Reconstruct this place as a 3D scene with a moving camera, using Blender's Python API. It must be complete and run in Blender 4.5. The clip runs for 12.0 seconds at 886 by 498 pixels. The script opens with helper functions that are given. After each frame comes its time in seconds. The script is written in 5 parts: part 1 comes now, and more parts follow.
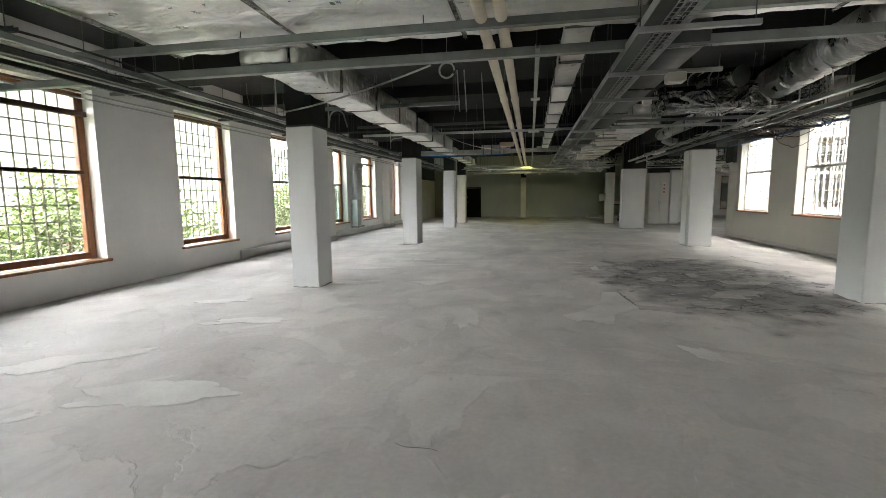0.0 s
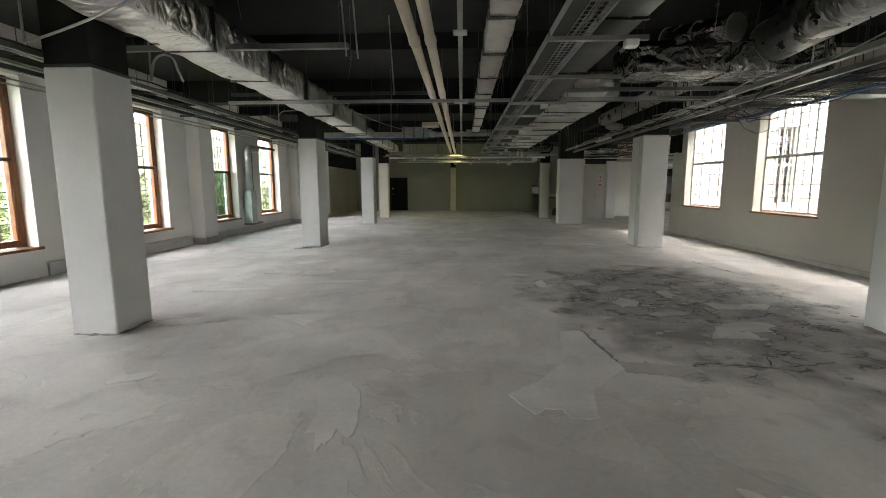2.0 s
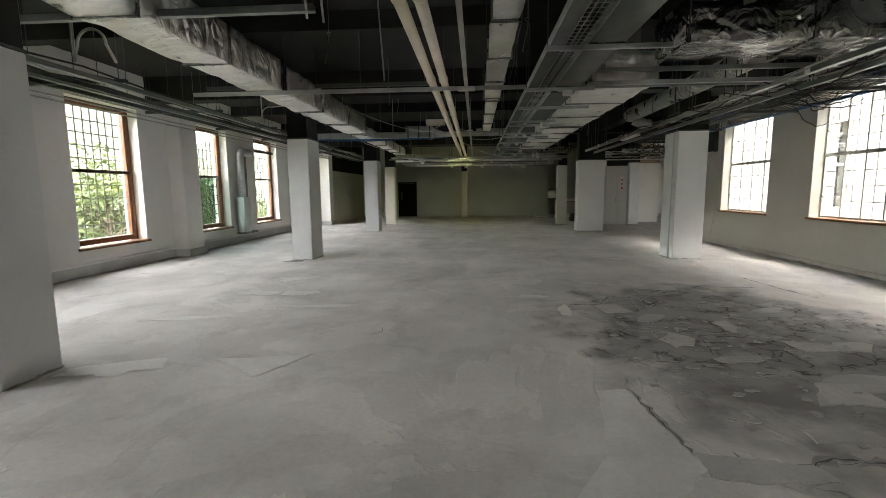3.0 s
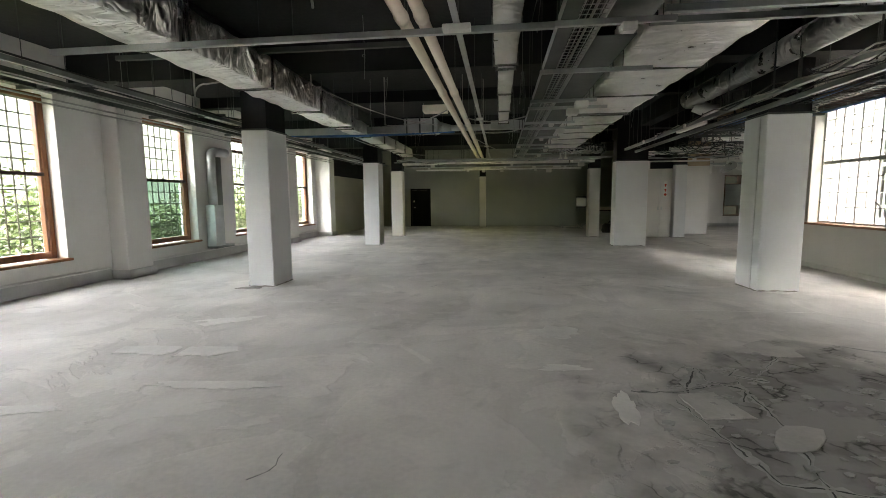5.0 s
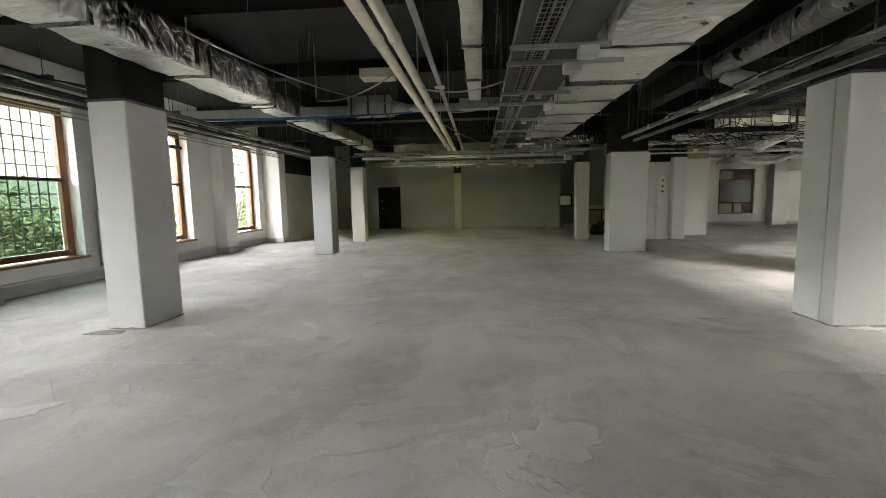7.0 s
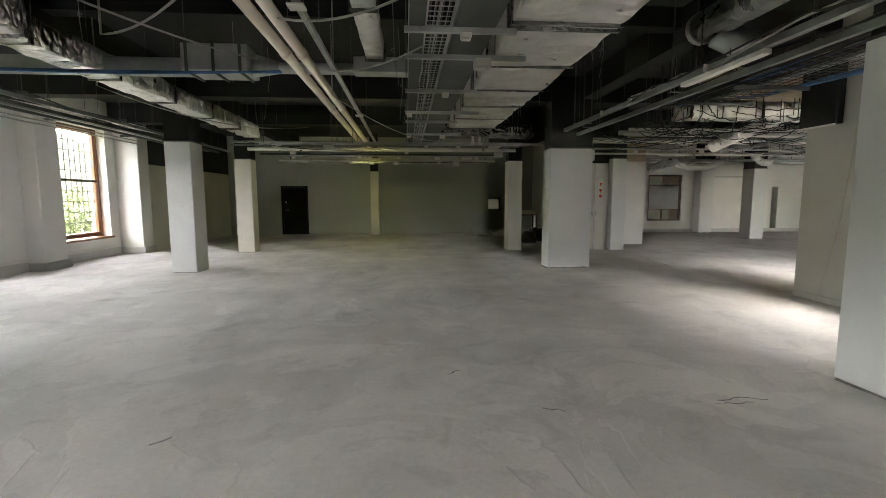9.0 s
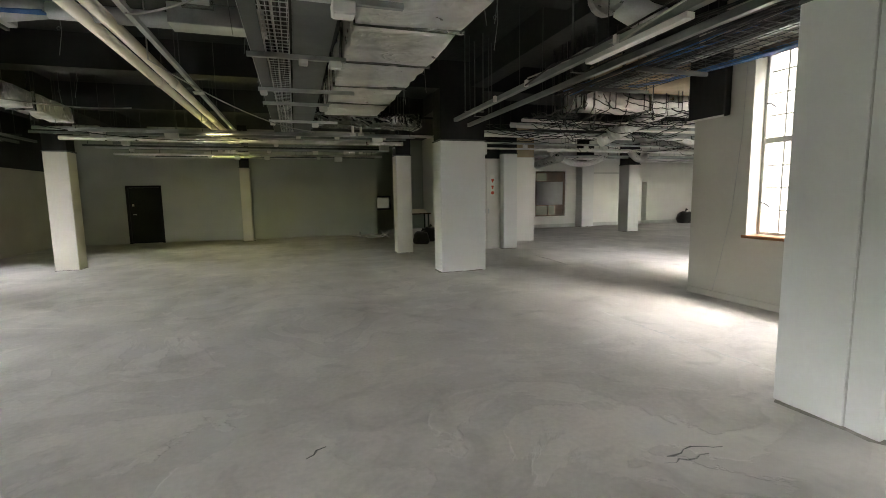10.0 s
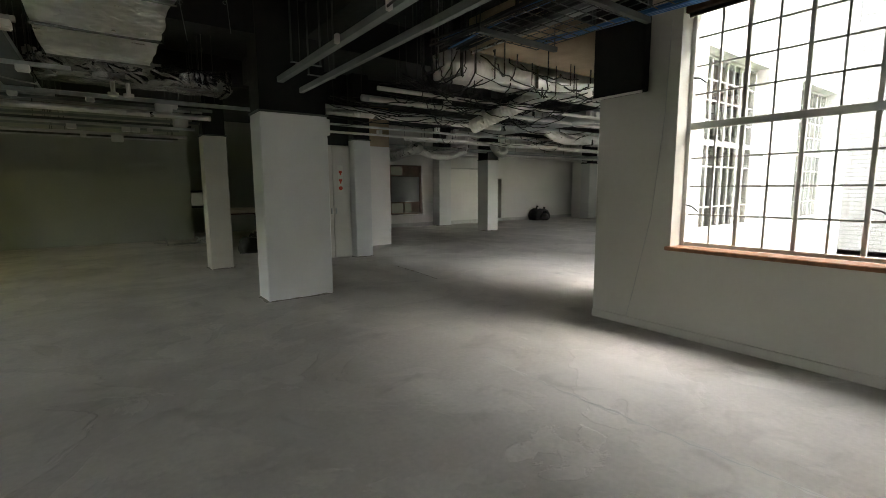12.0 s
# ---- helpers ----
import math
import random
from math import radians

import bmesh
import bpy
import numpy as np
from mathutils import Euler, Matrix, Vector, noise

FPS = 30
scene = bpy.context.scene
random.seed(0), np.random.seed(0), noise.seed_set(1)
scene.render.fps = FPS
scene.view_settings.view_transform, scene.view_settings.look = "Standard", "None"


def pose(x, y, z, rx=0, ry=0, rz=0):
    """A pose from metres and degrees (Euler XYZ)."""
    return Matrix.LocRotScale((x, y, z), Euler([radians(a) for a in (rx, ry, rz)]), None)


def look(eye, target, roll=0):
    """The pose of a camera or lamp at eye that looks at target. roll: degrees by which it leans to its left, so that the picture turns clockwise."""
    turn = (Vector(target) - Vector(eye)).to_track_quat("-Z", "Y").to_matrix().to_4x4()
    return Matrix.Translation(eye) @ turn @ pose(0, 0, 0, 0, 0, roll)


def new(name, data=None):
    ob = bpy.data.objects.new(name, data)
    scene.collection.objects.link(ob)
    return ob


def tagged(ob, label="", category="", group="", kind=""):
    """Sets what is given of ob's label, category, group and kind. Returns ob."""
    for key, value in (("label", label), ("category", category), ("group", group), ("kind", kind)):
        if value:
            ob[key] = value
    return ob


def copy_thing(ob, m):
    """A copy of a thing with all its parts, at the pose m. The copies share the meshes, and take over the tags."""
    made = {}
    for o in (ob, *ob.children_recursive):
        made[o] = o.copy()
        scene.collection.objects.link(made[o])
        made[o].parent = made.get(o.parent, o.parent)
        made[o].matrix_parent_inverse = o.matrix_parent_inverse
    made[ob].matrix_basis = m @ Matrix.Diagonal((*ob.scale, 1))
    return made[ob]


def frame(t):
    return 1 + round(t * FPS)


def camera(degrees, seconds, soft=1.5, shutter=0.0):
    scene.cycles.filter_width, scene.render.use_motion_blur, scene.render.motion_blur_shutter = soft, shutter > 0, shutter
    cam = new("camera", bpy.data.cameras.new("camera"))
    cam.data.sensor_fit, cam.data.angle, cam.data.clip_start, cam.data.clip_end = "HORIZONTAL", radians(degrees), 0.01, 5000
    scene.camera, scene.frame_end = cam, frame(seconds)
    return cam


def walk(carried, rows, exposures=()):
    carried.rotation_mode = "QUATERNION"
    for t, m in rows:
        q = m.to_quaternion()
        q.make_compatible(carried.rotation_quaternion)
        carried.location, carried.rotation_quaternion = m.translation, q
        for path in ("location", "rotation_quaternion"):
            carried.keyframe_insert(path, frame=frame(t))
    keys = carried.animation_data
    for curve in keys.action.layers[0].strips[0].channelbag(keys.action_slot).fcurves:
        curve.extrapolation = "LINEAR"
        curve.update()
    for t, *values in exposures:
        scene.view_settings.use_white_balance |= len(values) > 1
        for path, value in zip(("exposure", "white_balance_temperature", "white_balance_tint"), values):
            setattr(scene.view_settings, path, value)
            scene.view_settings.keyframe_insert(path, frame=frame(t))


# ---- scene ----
cam = camera(88.1, 12.0, soft=0.75)
SKY = 0.15
EXPOSURES = [(0.0, 5.8, 7450, 16), (2.0, 5.55, 7600, 16), (5.0, 5.75, 7600, 16), (8.5, 5.98, 7600, 17), (9.5, 6.03, 7600, 17), (10.0, 6.2, 7600, 17), (10.5, 6.25, 7600, 17), (11.2, 5.85, 7550, 15), (12.0, 5.32, 7500, 14)]
METRES, EYE, TILT, LEAN, TURN = 14.6, 1.5, 0.0, 0.0, 10.8
ROWS = [
    (0.0, 0.0, 0.0, 0.0, -0.07, -6.73, 0.6),
    (0.5, 0.0076, 0.0445, -0.0008, -5.61, -7.29, 0.48),
    (1.0, 0.0169, 0.0833, 0.001, -6.9, -7.0, 0.32),
    (1.5, 0.027, 0.1288, -0.0005, -8.5, -7.4, 0.26),
    (2.0, 0.0381, 0.1728, -0.0002, -8.45, -7.88, 0.11),
    (2.5, 0.0472, 0.2162, -0.003, -7.66, -7.97, 0.36),
    (3.0, 0.0615, 0.2578, -0.0004, -6.78, -7.29, 0.51),
    (5.0, 0.1087, 0.421, -0.0023, -3.78, -6.32, 0.51),
    (5.5, 0.1179, 0.4598, -0.0037, -5.02, -6.02, 0.47),
    (6.0, 0.1314, 0.5008, -0.0023, -6.03, -5.95, 0.85),
    (6.5, 0.1395, 0.5387, -0.0021, -6.27, -6.59, 1.09),
    (8.5, 0.1806, 0.6911, 0.0001, -6.38, -5.88, 0.77),
    (9.0, 0.1977, 0.7337, -0.0013, -15.3, -6.35, 0.08),
    (9.5, 0.2213, 0.7703, 0.0007, -21.57, -6.22, 0.54),
    (10.0, 0.2353, 0.8052, -0.0015, -28.61, -6.66, 0.92),
    (10.5, 0.2563, 0.84, -0.0005, -35.47, -6.65, 1.28),
    (11.0, 0.2779, 0.8722, -0.0011, -43.51, -7.34, 1.52),
    (11.5, 0.303, 0.9032, -0.0016, -49.63, -7.96, 1.07),
    (12.0, 0.3271, 0.9323, -0.0002, -46.98, -7.45, 0.34),
]
walk(cam, [(t, pose(0, 0, EYE, TILT, LEAN, TURN) @ pose(METRES * x, METRES * y, METRES * z, 90 + pitch, roll, yaw)) for t, x, y, z, yaw, pitch, roll in ROWS], EXPOSURES)

# ---- world and light ----
world = bpy.data.worlds.new("overcast_sky")
scene.world = world
world.use_nodes = True
wt = world.node_tree
sky = wt.nodes.new("ShaderNodeTexSky")
sky.sky_type, sky.sun_disc = "NISHITA", False
sky.sun_elevation, sky.sun_rotation = radians(52), radians(140)
sky.air_density, sky.dust_density = 1.0, 0.6
pale = wt.nodes.new("ShaderNodeHueSaturation")
pale.inputs["Saturation"].default_value = 0.35
wt.links.new(sky.outputs[0], pale.inputs["Color"])
wt.links.new(pale.outputs[0], wt.nodes["Background"].inputs["Color"])
wt.nodes["Background"].inputs["Strength"].default_value = SKY

sun = new("sun", bpy.data.lights.new("sun", "SUN"))
sun.data.energy, sun.data.angle, sun.data.color = 0.08, radians(60), (1.0, 0.98, 0.95)
sun.matrix_world = look((23.7, -16.3, 47.3), (0, 12, 0))


# ---- materials ----
def material(name, colour, rough=0.6, metal=0.0, vary=0.12, scale=3.0, fine=40.0, bump=0.15, stretch=(1, 1, 1), stain=None, stain_amount=0.5, per_object=0.0):
    m = bpy.data.materials.new(name)
    m.use_nodes = True
    nt = m.node_tree
    n, l = nt.nodes, nt.links
    b = n["Principled BSDF"]
    b.inputs["Roughness"].default_value, b.inputs["Metallic"].default_value = rough, metal
    mp = n.new("ShaderNodeMapping")
    mp.inputs["Scale"].default_value = stretch
    geo = n.new("ShaderNodeNewGeometry")
    l.new(geo.outputs["Position"], mp.inputs["Vector"])
    big = n.new("ShaderNodeTexNoise")
    big.inputs["Scale"].default_value, big.inputs["Detail"].default_value = scale, 6
    small = n.new("ShaderNodeTexNoise")
    small.inputs["Scale"].default_value, small.inputs["Detail"].default_value = fine, 4
    for t in (big, small):
        l.new(mp.outputs[0], t.inputs["Vector"])
    add = n.new("ShaderNodeMath")
    add.operation = "MULTIPLY_ADD"
    l.new(small.outputs[0], add.inputs[0])
    add.inputs[1].default_value = 0.35
    l.new(big.outputs[0], add.inputs[2])
    ramp = n.new("ShaderNodeMapRange")
    ramp.inputs["From Min"].default_value, ramp.inputs["From Max"].default_value = 0.45, 0.9
    ramp.inputs["To Min"].default_value, ramp.inputs["To Max"].default_value = 1 - vary, 1 + vary
    l.new(add.outputs[0], ramp.inputs["Value"])
    mul = n.new("ShaderNodeMix")
    mul.data_type, mul.blend_type = "RGBA", "MULTIPLY"
    mul.inputs["Factor"].default_value = 1
    mul.inputs["A"].default_value = (*colour, 1)
    l.new(ramp.outputs[0], mul.inputs["B"])
    out = mul.outputs["Result"]
    if stain:
        sn = n.new("ShaderNodeTexNoise")
        sn.inputs["Scale"].default_value, sn.inputs["Detail"].default_value = scale * 0.45, 8
        l.new(mp.outputs[0], sn.inputs["Vector"])
        sr = n.new("ShaderNodeMapRange")
        sr.inputs["From Min"].default_value, sr.inputs["From Max"].default_value = 0.52, 0.72
        sr.inputs["To Max"].default_value = stain_amount
        l.new(sn.outputs[0], sr.inputs["Value"])
        sm = n.new("ShaderNodeMix")
        sm.data_type = "RGBA"
        l.new(sr.outputs[0], sm.inputs["Factor"])
        l.new(out, sm.inputs["A"])
        sm.inputs["B"].default_value = (*stain, 1)
        out = sm.outputs["Result"]
    if per_object:
        oi = n.new("ShaderNodeObjectInfo")
        om = n.new("ShaderNodeMapRange")
        om.inputs["To Min"].default_value, om.inputs["To Max"].default_value = 1 - per_object, 1 + per_object
        l.new(oi.outputs["Random"], om.inputs["Value"])
        pm = n.new("ShaderNodeMix")
        pm.data_type, pm.blend_type = "RGBA", "MULTIPLY"
        pm.inputs["Factor"].default_value = 1
        l.new(out, pm.inputs["A"])
        l.new(om.outputs[0], pm.inputs["B"])
        out = pm.outputs["Result"]
    l.new(out, b.inputs["Base Color"])
    rr = n.new("ShaderNodeMapRange")
    rr.inputs["To Min"].default_value, rr.inputs["To Max"].default_value = max(0.03, rough - 0.12), min(1, rough + 0.12)
    l.new(small.outputs[0], rr.inputs["Value"])
    l.new(rr.outputs[0], b.inputs["Roughness"])
    if bump:
        bn = n.new("ShaderNodeBump")
        bn.inputs["Strength"].default_value, bn.inputs["Distance"].default_value = bump, 0.02
        l.new(add.outputs[0], bn.inputs["Height"])
        l.new(bn.outputs[0], b.inputs["Normal"])
    return m


def foil_material(name, colour, rough, metal=0.92):
    """Crumpled foil: broad soft dents and a few sharper creases."""
    m = material(name, colour, rough, metal, 0.1, 1.5, 5.0, 0.0)
    n, l = m.node_tree.nodes, m.node_tree.links
    geo = n.new("ShaderNodeNewGeometry")
    across = n.new("ShaderNodeMapping")
    across.inputs["Scale"].default_value = (1.0, 1.6, 1.2)
    l.new(geo.outputs["Position"], across.inputs["Vector"])
    dent = n.new("ShaderNodeTexNoise")
    dent.inputs["Scale"].default_value, dent.inputs["Detail"].default_value, dent.inputs["Distortion"].default_value = 2.4, 1.0, 0.9
    l.new(across.outputs[0], dent.inputs["Vector"])
    crease = n.new("ShaderNodeTexNoise")
    crease.inputs["Scale"].default_value, crease.inputs["Detail"].default_value, crease.inputs["Distortion"].default_value = 3.2, 1.5, 1.2
    l.new(across.outputs[0], crease.inputs["Vector"])
    fold = n.new("ShaderNodeMath")
    fold.operation = "SUBTRACT"
    l.new(crease.outputs[0], fold.inputs[0])
    fold.inputs[1].default_value = 0.5
    sharp = n.new("ShaderNodeMath")
    sharp.operation = "ABSOLUTE"
    l.new(fold.outputs[0], sharp.inputs[0])
    add = n.new("ShaderNodeMath")
    add.operation = "MULTIPLY_ADD"
    l.new(sharp.outputs[0], add.inputs[0])
    add.inputs[1].default_value = 0.7
    l.new(dent.outputs[0], add.inputs[2])
    bn = n.new("ShaderNodeBump")
    bn.inputs["Strength"].default_value, bn.inputs["Distance"].default_value = 0.9, 0.13
    l.new(add.outputs[0], bn.inputs["Height"])
    l.new(bn.outputs[0], n["Principled BSDF"].inputs["Normal"])
    return m


def brick_paint(name, colour):
    """Painted brickwork: shallow courses under a coat of white."""
    m = material(name, colour, 0.7, 0, 0.06, 1.0, 20, 0.1, stain=(0.3, 0.295, 0.285), stain_amount=0.5)
    n, l = m.node_tree.nodes, m.node_tree.links
    geo = n.new("ShaderNodeNewGeometry")
    cut = n.new("ShaderNodeSeparateXYZ")
    l.new(geo.outputs["Position"], cut.inputs[0])
    along = n.new("ShaderNodeMath")
    l.new(cut.outputs["X"], along.inputs[0])
    l.new(cut.outputs["Y"], along.inputs[1])
    join = n.new("ShaderNodeCombineXYZ")
    l.new(along.outputs[0], join.inputs["X"])
    l.new(cut.outputs["Z"], join.inputs["Y"])
    brick = n.new("ShaderNodeTexBrick")
    brick.inputs["Scale"].default_value, brick.inputs["Mortar Size"].default_value, brick.inputs["Mortar Smooth"].default_value = 1.0, 0.008, 0.6
    brick.inputs["Brick Width"].default_value, brick.inputs["Row Height"].default_value = 0.23, 0.085
    l.new(join.outputs[0], brick.inputs["Vector"])
    b = n["Principled BSDF"]
    old = b.inputs["Base Color"].links[0].from_socket
    tone = n.new("ShaderNodeMix")
    tone.data_type = "RGBA"
    l.new(brick.outputs["Fac"], tone.inputs["Factor"])
    l.new(old, tone.inputs["A"])
    tone.inputs["B"].default_value = (0.22, 0.22, 0.215, 1)
    l.new(tone.outputs["Result"], b.inputs["Base Color"])
    bump = n.new("ShaderNodeBump")
    bump.inputs["Strength"].default_value, bump.inputs["Distance"].default_value = 0.8, 0.01
    bump.invert = True
    l.new(brick.outputs["Fac"], bump.inputs["Height"])
    l.new(b.inputs["Normal"].links[0].from_socket, bump.inputs["Normal"])
    l.new(bump.outputs[0], b.inputs["Normal"])
    return m


def floor_material():
    m = material("concrete_screed", (0.63, 0.6, 0.565), 0.82, 0.0, 0.17, 0.7, 26.0, 0.06, stain=(0.46, 0.435, 0.41), stain_amount=0.75)
    n, l = m.node_tree.nodes, m.node_tree.links
    b = n["Principled BSDF"]
    base = b.inputs["Base Color"].links[0].from_socket
    geo = n.new("ShaderNodeNewGeometry")
    # pale dusty sweeps of cement, a metre or so wide
    dust = n.new("ShaderNodeTexNoise")
    dust.inputs["Scale"].default_value, dust.inputs["Detail"].default_value, dust.inputs["Distortion"].default_value = 0.9, 7, 0.6
    l.new(geo.outputs["Position"], dust.inputs["Vector"])
    dr = n.new("ShaderNodeMapRange")
    dr.inputs["From Min"].default_value, dr.inputs["From Max"].default_value, dr.inputs["To Max"].default_value = 0.5, 0.66, 0.45
    l.new(dust.outputs[0], dr.inputs["Value"])
    dm = n.new("ShaderNodeMix")
    dm.data_type = "RGBA"
    l.new(dr.outputs[0], dm.inputs["Factor"])
    l.new(base, dm.inputs["A"])
    dm.inputs["B"].default_value = (0.7, 0.685, 0.655, 1)
    # long brushed streaks and darker foot-worn smudges
    stretch = n.new("ShaderNodeMapping")
    stretch.inputs["Scale"].default_value, stretch.inputs["Rotation"].default_value = (1.5, 0.5, 1), (0, 0, radians(12))
    l.new(geo.outputs["Position"], stretch.inputs["Vector"])
    streak = n.new("ShaderNodeTexNoise")
    streak.inputs["Scale"].default_value, streak.inputs["Detail"].default_value = 1.3, 6
    l.new(stretch.outputs[0], streak.inputs["Vector"])
    sr = n.new("ShaderNodeMapRange")
    sr.inputs["From Min"].default_value, sr.inputs["From Max"].default_value = 0.35, 0.68
    sr.inputs["To Min"].default_value, sr.inputs["To Max"].default_value = 0.93, 1.05
    l.new(streak.outputs[0], sr.inputs["Value"])
    smudge = n.new("ShaderNodeTexNoise")
    smudge.inputs["Scale"].default_value, smudge.inputs["Detail"].default_value, smudge.inputs["Distortion"].default_value = 2.3, 8, 1.0
    l.new(geo.outputs["Position"], smudge.inputs["Vector"])
    sg = n.new("ShaderNodeMapRange")
    sg.inputs["From Min"].default_value, sg.inputs["From Max"].default_value = 0.56, 0.74
    sg.inputs["To Min"].default_value, sg.inputs["To Max"].default_value = 1.0, 0.84
    l.new(smudge.outputs[0], sg.inputs["Value"])
    near = n.new("ShaderNodeVectorMath")
    near.operation = "DISTANCE"
    near.inputs[1].default_value = (1.75, 14.5, 0)
    l.new(geo.outputs["Position"], near.inputs[0])
    fade = n.new("ShaderNodeMapRange")
    fade.inputs["From Min"].default_value, fade.inputs["From Max"].default_value, fade.inputs["To Min"].default_value, fade.inputs["To Max"].default_value = 0.25, 0.85, 0.18, 0.0
    l.new(near.outputs["Value"], fade.inputs["Value"])
    lower = n.new("ShaderNodeMath")
    l.new(smudge.outputs[0], lower.inputs[0])
    l.new(fade.outputs[0], lower.inputs[1])
    l.new(lower.outputs[0], sg.inputs["Value"])
    both = n.new("ShaderNodeMath")
    both.operation = "MULTIPLY"
    l.new(sr.outputs[0], both.inputs[0])
    l.new(sg.outputs[0], both.inputs[1])
    worn = n.new("ShaderNodeMix")
    worn.data_type, worn.blend_type = "RGBA", "MULTIPLY"
    worn.inputs["Factor"].default_value = 1
    l.new(dm.outputs["Result"], worn.inputs["A"])
    l.new(both.outputs[0], worn.inputs["B"])
    skim = n.new("ShaderNodeTexNoise")
    skim.inputs["Scale"].default_value, skim.inputs["Detail"].default_value, skim.inputs["Roughness"].default_value, skim.inputs["Distortion"].default_value = 0.62, 9, 0.56, 0.8
    l.new(geo.outputs["Position"], skim.inputs["Vector"])
    layer = n.new("ShaderNodeMapRange")
    layer.inputs["From Min"].default_value, layer.inputs["From Max"].default_value = 0.545, 0.556
    l.new(skim.outputs[0], layer.inputs["Value"])
    layer2 = n.new("ShaderNodeMapRange")
    layer2.inputs["From Min"].default_value, layer2.inputs["From Max"].default_value = 0.452, 0.442
    l.new(skim.outputs[0], layer2.inputs["Value"])
    layers = n.new("ShaderNodeMath")
    layers.operation = "MULTIPLY_ADD"
    l.new(layer2.outputs[0], layers.inputs[0])
    layers.inputs[1].default_value = 0.6
    l.new(layer.outputs[0], layers.inputs[2])
    tone = n.new("ShaderNodeMapRange")
    tone.inputs["To Min"].default_value, tone.inputs["To Max"].default_value = 0.97, 1.06
    l.new(layers.outputs[0], tone.inputs["Value"])
    lay = n.new("ShaderNodeMix")
    lay.data_type, lay.blend_type = "RGBA", "MULTIPLY"
    lay.inputs["Factor"].default_value = 1
    l.new(worn.outputs["Result"], lay.inputs["A"])
    l.new(tone.outputs[0], lay.inputs["B"])
    dm = lay
    # broken area: distance from its middle, with an uneven border
    sub = n.new("ShaderNodeVectorMath")
    sub.operation = "SUBTRACT"
    sub.inputs[1].default_value = (2.95, 8.5, 0)
    l.new(geo.outputs["Position"], sub.inputs[0])
    div = n.new("ShaderNodeVectorMath")
    div.operation = "DIVIDE"
    div.inputs[1].default_value = (1.75, 2.7, 1)
    l.new(sub.outputs[0], div.inputs[0])
    ln = n.new("ShaderNodeVectorMath")
    ln.operation = "LENGTH"
    l.new(div.outputs[0], ln.inputs[0])
    edge = n.new("ShaderNodeTexNoise")
    edge.inputs["Scale"].default_value, edge.inputs["Detail"].default_value = 1.6, 5
    l.new(geo.outputs["Position"], edge.inputs["Vector"])
    ea = n.new("ShaderNodeMath")
    ea.operation = "MULTIPLY_ADD"
    l.new(edge.outputs[0], ea.inputs[0])
    ea.inputs[1].default_value = 1.5
    l.new(ln.outputs["Value"], ea.inputs[2])
    mask = n.new("ShaderNodeMapRange")
    mask.inputs["From Min"].default_value, mask.inputs["From Max"].default_value = 1.85, 1.5
    l.new(ea.outputs[0], mask.inputs["Value"])
    wob = n.new("ShaderNodeMix")
    wob.data_type, wob.blend_type = "RGBA", "ADD"
    wob.inputs["Factor"].default_value = 0.8
    l.new(geo.outputs["Position"], wob.inputs["A"])
    l.new(edge.outputs["Color"], wob.inputs["B"])
    vor = n.new("ShaderNodeTexVoronoi")
    vor.feature = "DISTANCE_TO_EDGE"
    vor.inputs["Scale"].default_value = 3.6
    l.new(wob.outputs["Result"], vor.inputs["Vector"])
    crack = n.new("ShaderNodeMapRange")
    crack.inputs["From Min"].default_value, crack.inputs["From Max"].default_value = 0.05, 0.01
    l.new(vor.outputs["Distance"], crack.inputs["Value"])
    brk = n.new("ShaderNodeTexNoise")
    brk.inputs["Scale"].default_value, brk.inputs["Detail"].default_value = 2.6, 4
    l.new(geo.outputs["Position"], brk.inputs["Vector"])
    bk = n.new("ShaderNodeMapRange")
    bk.inputs["From Min"].default_value, bk.inputs["From Max"].default_value = 0.45, 0.58
    l.new(brk.outputs[0], bk.inputs["Value"])
    cm = n.new("ShaderNodeMath")
    cm.operation = "MULTIPLY"
    l.new(crack.outputs[0], cm.inputs[0])
    l.new(bk.outputs[0], cm.inputs[1])
    cm2 = n.new("ShaderNodeMath")
    cm2.operation = "MULTIPLY"
    l.new(cm.outputs[0], cm2.inputs[0])
    l.new(mask.outputs[0], cm2.inputs[1])
    grey = n.new("ShaderNodeMix")
    grey.data_type = "RGBA"
    gm = n.new("ShaderNodeMath")
    gm.operation = "MULTIPLY"
    gm.inputs[1].default_value = 0.8
    l.new(mask.outputs[0], gm.inputs[0])
    l.new(gm.outputs[0], grey.inputs["Factor"])
    l.new(dm.outputs["Result"], grey.inputs["A"])
    soil = n.new("ShaderNodeMix")
    soil.data_type = "RGBA"
    l.new(bk.outputs[0], soil.inputs["Factor"])
    soil.inputs["A"].default_value = (0.25, 0.245, 0.235, 1)
    soil.inputs["B"].default_value = (0.12, 0.118, 0.112, 1)
    l.new(soil.outputs["Result"], grey.inputs["B"])
    dark = n.new("ShaderNodeMix")
    dark.data_type = "RGBA"
    # a smooth worn plate inside the broken area keeps no cracks
    plate = n.new("ShaderNodeVectorMath")
    plate.operation = "DISTANCE"
    plate.inputs[1].default_value = (2.1, 7.0, 0)
    l.new(geo.outputs["Position"], plate.inputs[0])
    clear = n.new("ShaderNodeMapRange")
    clear.inputs["From Min"].default_value, clear.inputs["From Max"].default_value = 0.6, 0.8
    l.new(plate.outputs["Value"], clear.inputs["Value"])
    cm3 = n.new("ShaderNodeMath")
    cm3.operation = "MULTIPLY"
    l.new(cm2.outputs[0], cm3.inputs[0])
    l.new(clear.outputs[0], cm3.inputs[1])
